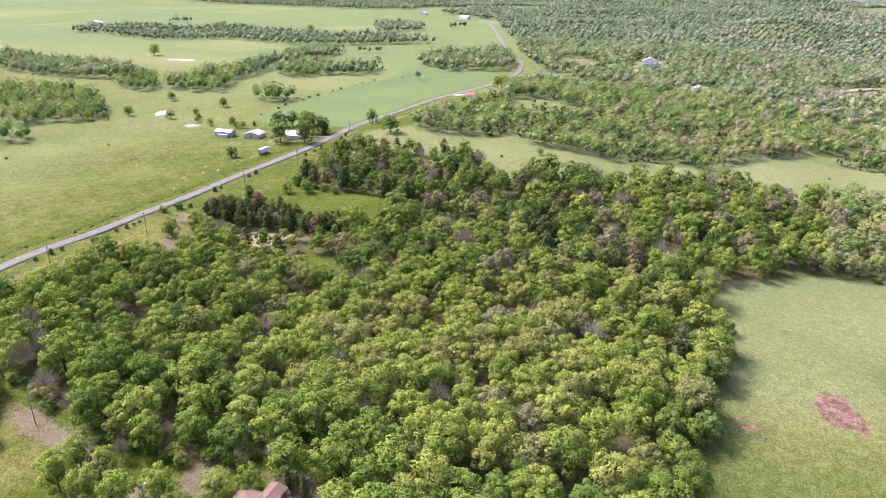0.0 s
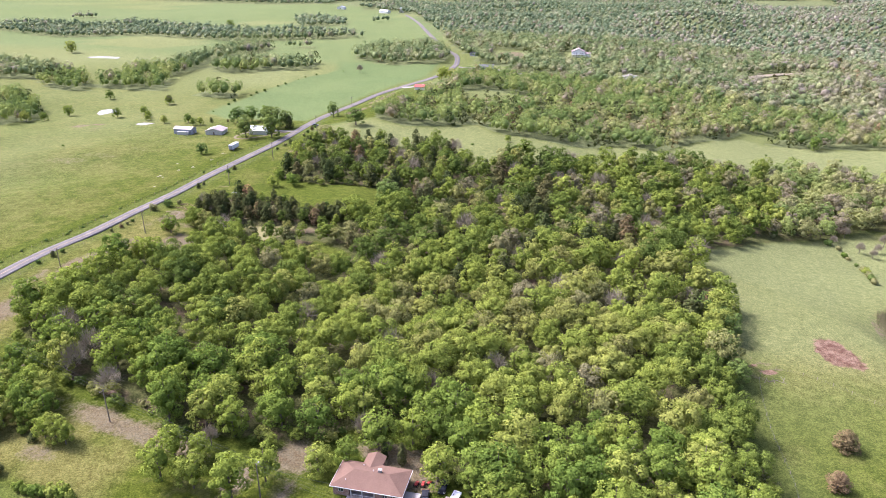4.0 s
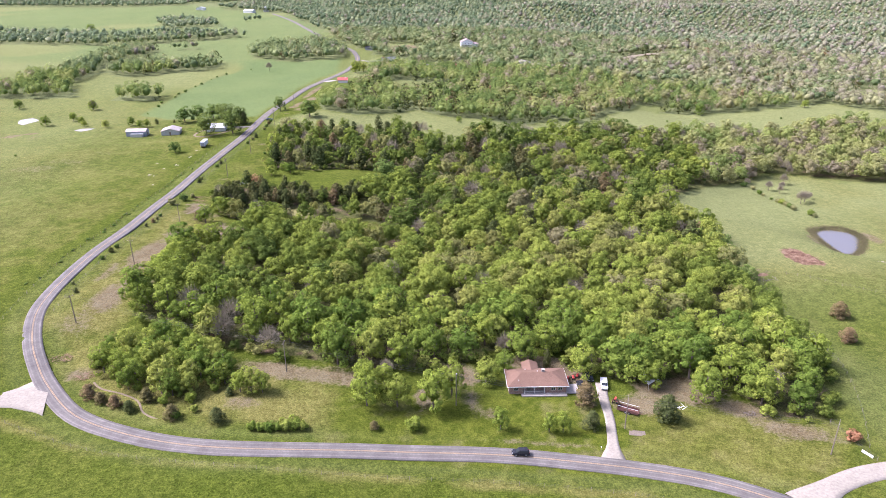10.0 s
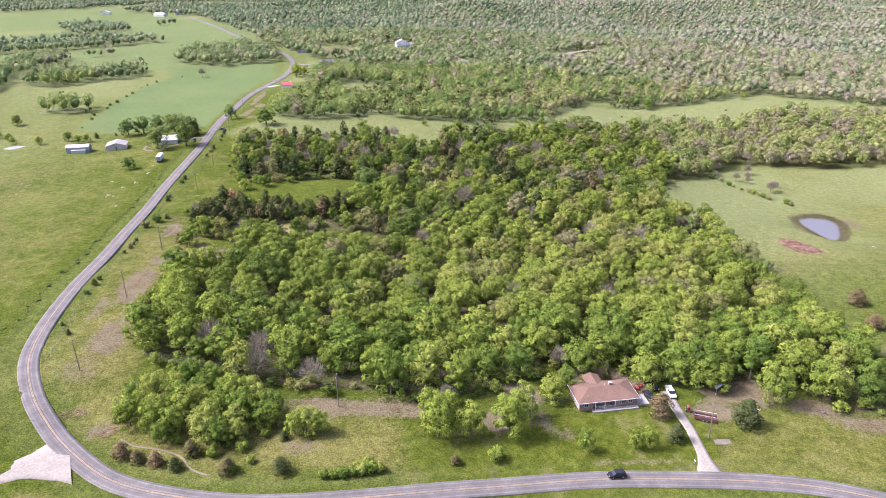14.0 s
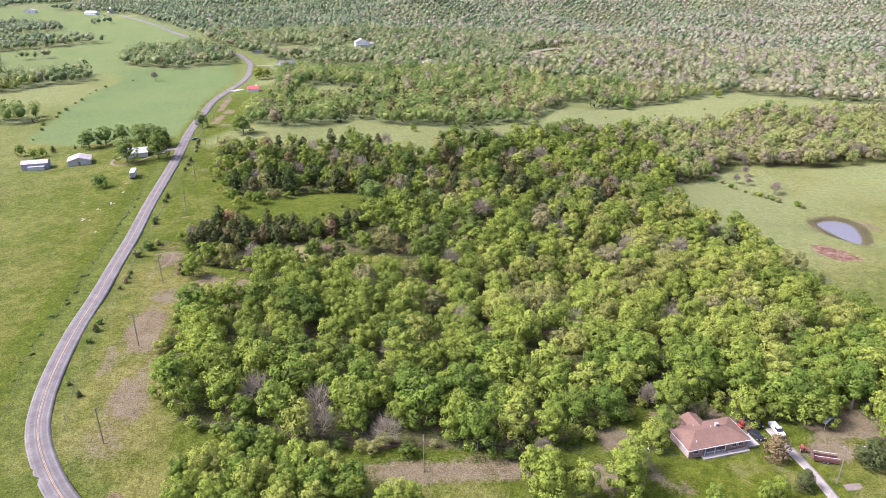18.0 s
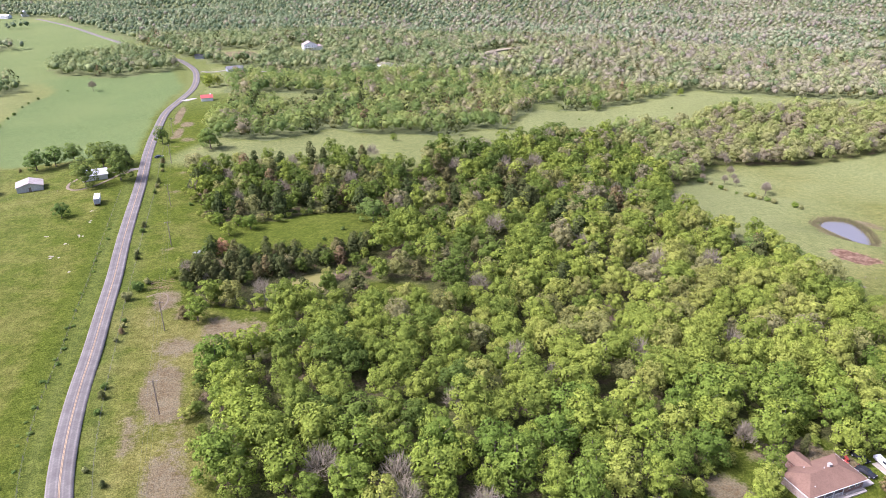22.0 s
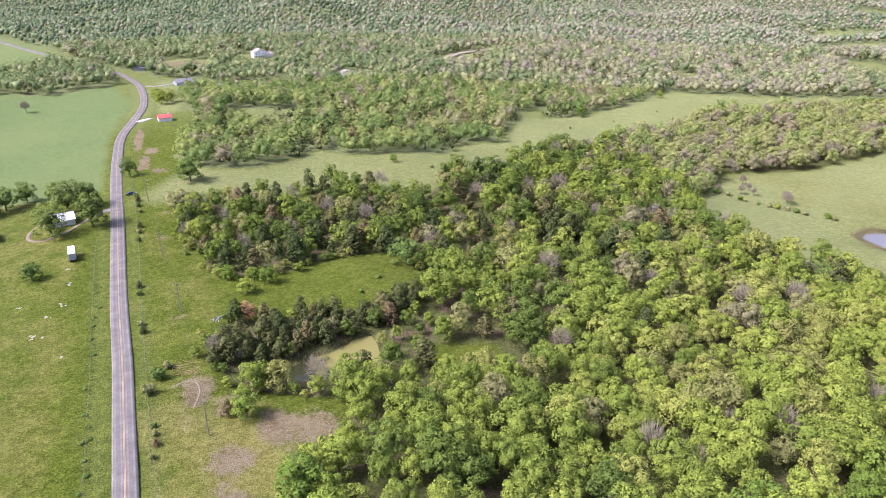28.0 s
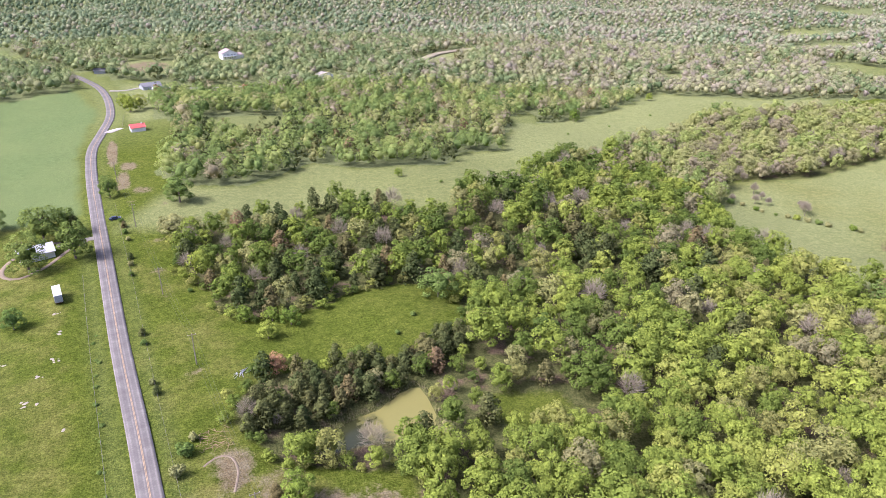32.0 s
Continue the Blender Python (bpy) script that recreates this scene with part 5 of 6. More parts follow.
for wy in (-0.6, 0.6):
    wheel(tractor, -0.5, wy, 0.55, 0.28)
    wheel(tractor, 1.0, wy * 0.8, 0.32, 0.18)

canopy = spot("canvas_shelter", 33.0, 9.0, 20, "grey canvas shelter half hidden under the trees", "shelter")
part("cover", gable(-2.2, -3, 2.2, 3, 2.3, 1.0), TARP, canopy)
for px in (-2.0, 2.0):
    for py in (-2.8, 2.8):
        part("pole", tubes(((px, py, -0.2), (px, py, 2.3), 0.05)), STEEL, canopy)
shed = spot("tarp_shed", 31.5, 37, 15, "small shed with a blue tarpaulin roof in the wood", "shed")
part("wall", boxes((-1.2, -1.5, -0.3, 1.2, 1.5, 1.8)), DARK_WOOD, shed)
part("roof", gable(-1.4, -1.7, 1.4, 1.7, 1.85, 0.5), BLUE_TARP, shed, "blue tarpaulin roof")
part("door", boxes((-0.4, -1.56, 0, 0.4, -1.5, 1.7)), GREY_BOARD, shed)


def flat_pile(name, x, y, turn, mat, label, n, size, spread_x, spread_y, category):
    """Loose boards or branches lying across one another."""
    r = random.Random(int(x * 7 + y))
    p = spot(name, x, y, turn, label, category)
    for k in range(n):
        a, ln = r.uniform(0, 6.28), size * r.uniform(0.5, 1.2)
        cx, cy, cz = r.uniform(-spread_x, spread_x), r.uniform(-spread_y, spread_y), 0.08 + 0.5 * r.random() * (1 - k / n)
        d = Vector((math.cos(a) * ln / 2, math.sin(a) * ln / 2, r.uniform(-0.1, 0.35)))
        part("branch" if mat is not WHITE else "board", tubes((Vector((cx, cy, cz)) - d, Vector((cx, cy, cz)) + d, 0.05 if mat is BRUSH else 0.1, 0.02 if mat is BRUSH else 0.05), sides=4), mat, p)


flat_pile("white_boards", 39.3, -2.8, 12, WHITE, "loose white boards lying on the grass", 6, 2.6, 1.2, 0.8, "boards")
flat_pile("burnt_pile", 58, -5, 0, DARK_WOOD, "low charred heap of branches on the grass", 14, 1.6, 1.3, 0.9, "brush pile")
flat_pile("brush_pile", -148, 6, 20, BRUSH, "reddish pile of cut brush near the road bend", 60, 2.6, 3.5, 2.2, "brush pile")
flat_pile("brush_pile", -134.5, -2, 40, BRUSH, "reddish pile of cut brush near the road bend", 54, 2.4, 3.0, 1.8, "brush pile")
flat_pile("brush_pile", -159, 150, 0, BRUSH, "reddish pile of dry brush at the pond path", 70, 2.8, 4.0, 4.5, "brush pile")
flat_pile("junk_heap", -146.5, 176, 10, STEEL, "heap of pale scrap metal and boards in the meadow", 18, 2.2, 2.4, 1.0, "junk heap")
flat_pile("fallen_timber", 101, 95, 15, DARK_WOOD, "grey fallen timber lying in the pasture", 8, 4.0, 3.0, 0.6, "logs")
flat_pile("fallen_timber", 119, 257, 0, DARK_WOOD, "grey fallen timber at the field corner", 8, 4.0, 4.0, 0.8, "logs")
flat_pile("fallen_timber", 132, 52, 0, DARK_WOOD, "grey fallen timber behind the cedars", 9, 4.0, 5.0, 0.6, "logs")


def rock_cluster(x, y, n, wide):
    r = random.Random(int(x + y * 3))
    p = spot("rock_outcrop", x, y, 0, "pale limestone slabs showing through the turf", "rocks", "rock outcrops")
    for k in range(n):
        bm = bmesh.new()
        bmesh.ops.create_icosphere(bm, subdivisions=1, radius=1)
        s, ox, oy = r.uniform(0.25, 0.6), r.uniform(-wide, wide), r.uniform(-wide * 0.8, wide * 0.8)
        for v in bm.verts:
            v.co = Vector((v.co.x * s * r.uniform(0.8, 1.3) + ox, v.co.y * s * r.uniform(0.6, 1.1) + oy, v.co.z * s * 0.4))
        part("stone", bm, STONE, p)


for row in ((-195, 206, 9, 1.8), (-200.5, 186, 11, 2.0), (-194, 222, 5, 1.2), (-198, 199, 5, 1.2), (-194, 236, 4, 1.2), (-208, 210, 3, 0.8), (-192, 170, 2, 0.6), (190, 161, 5, 3.0), (158, 120, 3, 2.0)):
    rock_cluster(*row)

sign = spot("gate_sign", 82, -21, 32, "white panel leaning by the field gate", "panel")
part("board", boxes((-0.06, -1.5, 0.1, 0.06, 1.5, 0.85), soft=0.02), WHITE, sign)
part("stake", boxes((0.06, -0.9, -0.3, 0.14, -0.8, 0.95), (0.06, 0.8, -0.3, 0.14, 0.9, 0.95)), DARK_WOOD, sign)
mailbox = spot("mailbox", 14.2, -21.8, 0, "white mailbox on a wooden post by the driveway", "mailbox")
part("post", boxes((-0.05, -0.05, -0.3, 0.05, 0.05, 1.05)), DARK_WOOD, mailbox)
part("box", boxes((-0.12, -0.3, 1.05, 0.12, 0.3, 1.32), soft=0.08), WHITE, mailbox)
bed = spot("mulch_bed", 25.0, -14.3, -5, "low bed of grey mulch in the lawn", "garden bed")
part("mulch", boxes((-2.2, -1.0, -0.2, 1.4, 0.9, 0.1), (-1.2, -0.6, -0.2, 2.3, 1.2, 0.08), soft=0.09), speckled("grey_mulch", (0.12, 0.095, 0.07), (0.24, 0.2, 0.155), 4.0, 0.95, relief=0.9), bed)


# ---- poles, wires and fences ----
def utility_pole(x, y, h, label, arm=True, lamp=False, turn=0.0):
    p = spot("utility_pole", x, y, turn, label, "utility pole", "utility poles")
    part("shaft", tubes(((0, 0, -0.8), (0, 0, h), 0.17, 0.11)), DARK_WOOD, p)
    if arm:
        part("crossarm", boxes((-1.2, -0.06, h - 0.55, 1.2, 0.06, h - 0.42)), DARK_WOOD, p)
        for k in (-1.05, 0, 1.05):
            part("insulator", tubes(((k, 0, h - 0.42), (k, 0, h - 0.22), 0.05)), STEEL, p)
    if lamp:
        part("lamp", tubes(((0, 0, h - 0.6), (0.9, 0, h - 0.3), 0.03), ((0.9, 0, h - 0.3), (0.9, 0, h - 0.6), 0.2)), STEEL, p, "steel yard lamp")
    return (x, y, float(surface(np.array([float(x)]), np.array([float(y)]))[0]) + h - 0.3)


WIRE = speckled("wire", (0.07, 0.07, 0.07), (0.14, 0.14, 0.14), 3.0, 0.6, 0.4)


def wires(a, b, offsets, label="thin sagging overhead wires between poles"):
    """Sagging wires between two pole tops."""
    w = tagged(new("overhead_wire"), label, "wire", "overhead wires")
    a, b = Vector(a), Vector(b)
    side = Vector((b.y - a.y, a.x - b.x, 0)).normalized()
    for o in offsets:
        pts = [a.lerp(b, k / 12) + side * o - Vector((0, 0, 4 * k / 12 * (1 - k / 12) * (b - a).length * 0.02)) for k in range(13)]
        part("strand", sweep(pts, 0.013), WIRE, w)


line_tops = [utility_pole(x, y, 10.5, "tall wooden utility pole with a crossarm" if x != -24.5 else "wooden utility pole with a steel yard lamp", x != -24.5, x == -24.5, turn=t) for x, y, t in ((73, -21, 60), (22, -12.5, 85), (-24.5, -6, 85), (-76, 4, 85), (-152, 24, 45), (-153, 68, 0), (-155.5, 117, 0), (-157.5, 186, 0), (-161, 237, 0), (-164, 300, 0), (-167, 365, 0))]
for a, b in zip(line_tops, line_tops[1:]):
    wires(a, b, (-1.0, 0.0, 1.0))
wires(line_tops[2], (-10, 2, 3.4), (0.0, 0.15))


def fence(name, pts, label, gap=5.0, tall=1.25):
    """Posts with three strands of wire along a line."""
    f = tagged(new(name), label, "fence", "field fences")
    line = curve_through(pts, gap)
    tops = []
    for x, y in line:
        z = float(surface(np.array([x]), np.array([y]))[0])
        post = new("post", POST)
        post.matrix_world = Matrix.Translation((x, y, z))
        post.parent = f
        tops.append((x, y, z))
    for h in (0.45, 0.8, 1.15):
        part("strand", sweep([(a, b, c + h) for a, b, c in tops], 0.012, 3), WIRE, f)


POST = bpy.data.meshes.new("post")
post_bm = tubes(((0, 0, -0.4), (0, 0, 1.3), 0.07, 0.06), sides=6)
post_bm.to_mesh(POST)
post_bm.free()
POST.materials.append(DARK_WOOD)
fence("wire_fence", [(-163, 30), (-166, 52), (-167.5, 80), (-169, 124), (-169.5, 180), (-169.5, 250), (-170, 300), (-170, 330)], "wire fence with wooden posts along the east road verge")
fence("wire_fence", [(-176, 20), (-180, 42), (-182.5, 65), (-183.5, 100), (-184, 150), (-185, 200), (-185.5, 262)], "wire fence with wooden posts along the west road verge")
fence("wire_fence", [(-148, -24), (-122, -33), (-97, -37), (-56, -38.5), (-14, -36.5), (20, -38), (46, -45)], "wire fence with wooden posts south of the road")
fence("wire_fence", [(84, -18), (92, 5), (100, 40), (97, 70), (97, 98), (110, 101), (135, 88), (180, 66)], "wire fence with wooden posts round the east pasture")
fence("wire_fence", [(-245, 262), (-225, 268), (-215, 270)], "short farmyard fence of wooden posts")

# ---- water ----
def water_material(name, colour, rough, scum=None):
    m, nt, b = material(name, rough)
    b.inputs["Specular IOR Level"].default_value = 0.5
    if scum:
        place = nt.nodes.new("ShaderNodeSeparateXYZ")
        nt.links.new(nt.nodes.new("ShaderNodeTexCoord").outputs["Object"], place.inputs[0])
        t = maths(nt, "ADD", maths(nt, "MULTIPLY", grain(nt, 0.16, 4.0), 0.6), maths(nt, "MULTIPLY", maths(nt, "ADD", place.outputs[0], 124.0), 0.022))
        nt.links.new(blend(nt, ramp(nt, t, [(0.36, (0, 0, 0)), (0.46, (1, 1, 1))]), colour, blend(nt, grain(nt, 2.0), scum, tuple(c * 1.2 for c in scum))), b.inputs["Base Color"])
        nt.links.new(ramp(nt, t, [(0.36, (rough,) * 3), (0.46, (0.7,) * 3)]), b.inputs["Roughness"])
    else:
        b.inputs["Base Color"].default_value = (*colour, 1)
    bump(nt, b, grain(nt, 1.5), 0.05, 0.02)
    return m


def sunk(x, y, r):
    """A water level just over the lowest ground within r metres."""
    a = np.linspace(0, 6.28, 24)
    return float(np.percentile(surface(x + r * np.cos(a), y + r * 0.6 * np.sin(a)), 30)) + 0.12


def pond(name, outline, level, mat, label):
    bm = bmesh.new()
    bm.faces.new([bm.verts.new((x, y, level)) for x, y in outline[:-1]])
    bmesh.ops.recalc_face_normals(bm, faces=bm.faces)
    if bm.faces[:][0].normal.z < 0:
        bmesh.ops.reverse_faces(bm, faces=bm.faces[:])
    tagged(part(name, bm, mat), label, "pond", kind="structure")


pond("water", ALGAE_POND, POND_Z, water_material("green_scummed_water", (0.03, 0.033, 0.012), 0.15, (0.145, 0.135, 0.032)), "still pond covered with yellow-green algae")
# grey of the reflected hazy sky is put into the water's base colour
pond("water", FARM_POND, FARM_Z, water_material("sky_grey_water", (0.15, 0.145, 0.14), 0.16), "small grey farm pond with reedy banks")
# pale base colour stands in for bright sky reflected in these three ponds
pond("water", curve_through([(-362, 317), (-367, 328), (-359, 335), (-345, 335), (-331, 320), (-331, 311), (-346, 307), (-362, 317)], 4), sunk(-350, 322, 14), water_material("sky_pale_water", (0.36, 0.34, 0.31), 0.12), "pale farm pond beyond the sheds, sky reflection in its colour")
pond("water", curve_through([(-303, 289), (-300, 295), (-287, 295), (-292, 287), (-303, 289)], 3), sunk(-295, 291, 6), water_material("sky_pale_water", (0.36, 0.34, 0.31), 0.12), "narrow pale farm pond beyond the sheds")
pond("water", curve_through([(-570, 533), (-560, 542), (-534, 544), (-528, 527), (-544, 525), (-570, 533)], 4), sunk(-548, 534, 16), water_material("sky_pale_water", (0.34, 0.32, 0.29), 0.12), "pale pond shining in the far field")


# ---- farm buildings and far houses ----
def building(name, x, y, turn, w, d, eave, rise, wall_mat, roof_mat, label, category="house", over=0.5, windows=(), door=True, chimney=False, hipped=False):
    """A small building, its front along -y."""
    b = spot(name, x, y, turn, label, category)
    part("wall", prism([(-w / 2, -0.8), (w / 2, -0.8), (w / 2, eave), (0, eave + rise * 0.95), (-w / 2, eave)], -d / 2, d / 2) if not hipped else boxes((-w / 2, -d / 2, -0.8, w / 2, d / 2, eave)), wall_mat, b)
    if hipped:
        part("roof", hip(-w / 2 - over, -d / 2 - over, w / 2 + over, d / 2 + over, eave + 0.15, rise, w * 0.3), roof_mat, b)
    else:
        part("roof", gable(-w / 2 - over, -d / 2 - over, w / 2 + over, d / 2 + over, eave + 0.05 - rise * 2 * over / w + 0.12, rise * (1 + 2 * over / w)), roof_mat, b)
    if door:
        part("door", boxes((-0.55, -d / 2 - 0.06, 0, 0.55, -d / 2 + 0.02, 2.1)), DARK_WOOD, b)
    for wx, wz in windows:
        window_on(b, wx, -d / 2, wz, 1.2, 1.2)
    if chimney:
        part("chimney", boxes((w * 0.2, -0.4, eave, w * 0.2 + 0.8, 0.4, eave + rise + 0.9)), BRICK, b)
    return b


shed_a = building("farm_shed", -250.5, 275.5, 96, 6.5, 13, 3.4, 1.2, GREY_BOARD, RUSTY_TIN, "long grey tin shed with a pale rusty roof", "shed", 0.3)
part("lean_to", boxes((-5.6, -5, -0.5, -3.2, 3, 2.2)), TIN, shed_a)
barn = building("barn", -229.5, 281, 12, 11.5, 10, 2.6, 1.7, TIN, RUSTY_TIN, "low barn with a pale weathered tin roof", "barn", 0.4)
part("barn_door", boxes((-2.4, -4.83, 0, 2.4, -4.76, 2.8)), GREY_BOARD, barn, "wide grey sliding door")
building("farmhouse", -201, 289, 100, 8.5, 12, 2.8, 2.0, WHITE, TIN, "white farmhouse with a grey metal roof under big trees", "house", 0.5, ((2.4, 0.9), (-2.4, 0.9)))
box_trailer = spot("box_trailer", -193.3, 246, 95, "white box trailer parked in the pasture", "trailer")
part("box", boxes((-4.2, -1.25, 1.0, 4.2, 1.25, 3.6), soft=0.05), WHITE, box_trailer)
part("roof", boxes((-4.22, -1.27, 3.6, 4.22, 1.27, 3.66)), WHITE, box_trailer, "white roof")
part("skirt", boxes((-4.0, -1.15, 0.7, 4.0, 1.15, 1.0)), RUST, box_trailer)
part("rear_door", boxes((-4.26, -1.15, 1.1, -4.2, 1.15, 3.5)), GREY_BOARD, box_trailer)
for wx in (-3.2, -2.2):
    for wy in (-1.05, 1.05):
        wheel(box_trailer, wx, wy, 0.48)
chapel = building("schoolhouse", -148.5, 469.5, 96, 6.2, 8.5, 2.6, 1.8, WHITE, RED_METAL, "small white schoolhouse with a red metal roof", "house", 0.4, ((2.2, 0.9), (-2.2, 0.9)))
part("belfry", boxes((-0.4, -3.2, 3.8, 0.4, -2.4, 5.0)), WHITE, chapel)
strip_along("parking_apron", curve_through([(-166.2, 472), (-163, 476), (-160, 479), (-157.5, 481)], 2), 2.4, 0.08, CONCRETE, 4, 0, "pale concrete parking apron beside the road", "pavement", True)
fence("white_fence", [(-156.5, 484), (-155, 500), (-153, 520)], "white post fence beside the parking apron")
house_2 = building("bungalow", -126, 622, 105, 9, 15, 2.9, 2.2, GREY_BOARD, GREY_SHINGLE, "grey bungalow with a grey shingle roof among trees", "house", 0.5, ((2.5, 0.9), (-2.5, 0.9)))
part("garage", boxes((-10.5, -6, -0.5, -4.5, 1, 2.6)), WHITE, house_2, "white attached garage")
part("garage_roof", hip(-10.9, -6.4, -4.4, 1.4, 2.75, 1.1, 2.2), GREY_SHINGLE, house_2, "grey garage roof")
MAUVE = speckled("mauve_shingles", (0.25, 0.19, 0.18), (0.36, 0.29, 0.28), 2.0, 0.9)
villa = building("farm_villa", -42, 728, 8, 15, 11, 5.6, 3.4, WHITE, MAUVE, "large two-storey white house on the wooded hill", "house", 0.5, ((-5, 0.9), (-2, 0.9), (2, 0.9), (5, 0.9), (-5, 3.5), (-2, 3.5), (2, 3.5), (5, 3.5)))
part("wing", boxes((7.5, -4, -0.8, 14.5, 5, 3.2)), WHITE, villa)
part("wing_roof", hip(7.2, -4.5, 15, 5.5, 3.3, 1.6, 2.5), MAUVE, villa)
part("porch_roof", boxes((-7.5, -8, 2.6, 7.5, -5.5, 2.8)), TIN, villa)
for k in range(5):
    part("porch_post", boxes((-7.3 + 3.6 * k, -7.9, -0.5, -7.1 + 3.6 * k, -7.7, 2.6)), WHITE, villa)
building("white_cottage", 24, 627, 20, 15, 8, 2.6, 1.6, WHITE, RUSTY_TIN, "long low white cottage in a clearing", "house", 0.4, ((-4, 0.9), (0, 0.9), (4, 0.9)))
building("red_shed", -52, 604, 0, 6, 4, 2.3, 1.2, RED_PAINT, RED_METAL, "small red shed beside the lane", "shed", 0.3)
building("roadside_garage", -160, 700, 80, 7, 9, 2.6, 1.6, GREY_BOARD, GREY_SHINGLE, "grey roadside garage among the trees", "garage", 0.4)
building("white_barn", -455, 1155, 70, 10, 20, 3.6, 2.4, WHITE, TIN, "long white barn on the far hill", "barn", 0.5)
building("white_barn", -432, 1182, 20, 10, 14, 5.0, 3.0, WHITE, TIN, "white barn on the far hill", "barn", 0.5)
building("far_house", -713, 1397, 10, 16, 12, 5.5, 3.0, WHITE, TIN, "white house on the far horizon", "house", 0.5)
building("far_barn", -560, 1190, 0, 16, 9, 3.6, 2.2, WHITE, TIN, "pale farm buildings on the far hill", "barn", 0.5)
building("far_barn", -1010, 800, 30, 24, 12, 5, 3.0, WHITE, TIN, "pale farm buildings on the far hill", "barn", 0.5)


# ---- single trees, shrubs and hedges ----
BUSH_SHAPES = [crown(4, rng.uniform(1.7, 2.2), 9, 44, 0.24, "bush") for _ in range(3)]
BUSH_CROWNS = [crown_mesh("foliage", s, LEAF_TREE) for s in BUSH_SHAPES]
BROWN_LEAF = leaf_material("russet_leaves", [(0.0, (0.36, 0.19, 0.11)), (1.0, (0.42, 0.26, 0.15))], "object")
OLIVE_LEAF = leaf_material("olive_leaves", [(0.0, (0.23, 0.25, 0.10)), (1.0, (0.31, 0.30, 0.13))], "object")
DARK_LEAF = leaf_material("deep_green_leaves", [(0.0, (0.11, 0.175, 0.045)), (1.0, (0.17, 0.23, 0.06))], "object")
FARM_LEAF = leaf_material("summer_green_leaves", [(0.0, (0.12, 0.17, 0.042)), (1.0, (0.175, 0.225, 0.06))], "object")
BUSH_STEM = trunk_mesh("stem", 3, 1.2, 4)


def bush(x, y, h, label, mat=None, wide=1.0, group="", category="shrub"):
    b = tagged(new("shrub"), label, category, group)
    b.matrix_world = Matrix.Translation((x, y, float(surface(np.array([float(x)]), np.array([float(y)]))[0]) - 0.1)) @ Matrix.Rotation(x + y * 2.3, 4, "Z") @ Matrix.Diagonal((h / 4 * wide, h / 4 * wide, h / 4, 1))
    f = new("foliage", BUSH_CROWNS[int(abs(x * 3 + y)) % 3])
    f.parent = b
    if mat is not None:
        f.data = f.data.copy()
        f.data.materials[0] = mat
    new("stem", BUSH_STEM).parent = b
    return b


def recolour(thing, mat):
    for o in thing.children:
        if o.name.startswith("crown"):
            o.data = o.data.copy()
            o.data.materials[0] = mat
    return thing


YARD = "young trees on the lawn"
for x, y, h in ((-12, -15.3, 7.2), (1.2, -15, 6.2), (5, -15, 7.0)):
    tree("lawn_tree", x, y, h, 0.85, "young leafy tree on the front lawn", "tree", YARD, int(x) % 7)
for x, y, h, w in ((-30.7, -8.5, 14, 1.0), (-26, -1, 11.5, 1.0), (-41, -8.5, 11, 0.98), (-49.5, -9.5, 13, 0.98), (-51, -2, 11, 0.95), (-46, 1, 8, 1.1), (-16, 7, 8.2, 1.25), (-10.5, 12.5, 8, 1.05)):
    tree("shade_tree", x, y, h, w, "leafy green shade tree at the lawn edge", "tree", "shade trees round the house", int(x + y) % 7)
for x, y, h, w in ((-5, 20, 12, 1.2), (3, 25, 11, 1.15), (13.5, 13.5, 10.5, 1.2), (24, 15, 13, 1.3), (29, 10.5, 11, 1.3), (33.5, 8, 9.5, 1.2), (36, 15, 12, 1.2), (46.5, 0, 12.5, 0.95), (48, 6, 11, 0.95), (44, 22, 12, 1.2), (52, 20, 12, 1.2), (60, 12, 12, 1.2)):
    tree("shade_tree", x, y, h, w, "tall leafy shade tree behind the ranch house", "tree", "shade trees round the house", int(x * 3 + y) % 7)
for x, y, h in ((13, -12.8, 5.6), (12.6, -1.8, 7.4)):
    tree("cedar_tree", x, y, h, 1.5, "grey-green cedar beside the gravel driveway", "tree", "cedars by the driveway", int(x), "cedar")
tree("cedar_tree", 34, -8.5, 8.4, 1.5, "browning cedar on the lawn", "tree", "", 2, "cedar")
for x, y, h in ((-2, 17, 6), (3, 16.5, 7)):
    tree("slim_cedar", x, y, h, 0.6, "slim dark cedar behind the house", "tree", "slim cedars", int(x + 3), "cedar")
for x, y, h, w in ((110.5, 48, 5.8, 1.75), (116, 66.5, 6.6, 1.75)):
    tree("pasture_cedar", x, y, h, w, "dark spreading cedar standing in the pasture", "tree", "pasture cedars", int(x), "cedar")

# grove inside the road bend
GROVE = [(-134, 8), (-129, -3), (-117, -9), (-107, -12), (-97, -10), (-90, -4), (-93, 6), (-105, 14), (-119, 17), (-131, 14)]
x, y = scatter(-138, -14, -86, 20, 5.2)
keep = inside(x, y, GROVE)
for k, (px, py) in enumerate(zip(x[keep], y[keep])):
    tree("grove_tree", px, py, 7.5 + 3.6 * ((k * 37) % 10) / 10, 1.0, "leafy green tree in the grove inside the road bend", "tree", "grove inside the bend", k)
for x, y, h in ((-86.5, -7, 7.5), (-83.5, -6.5, 8.5), (-80, -7, 7.8)):
    tree("grove_tree", x, y, h, 1.0, "leafy green tree standing apart from the grove", "tree", "grove inside the bend", int(-x))
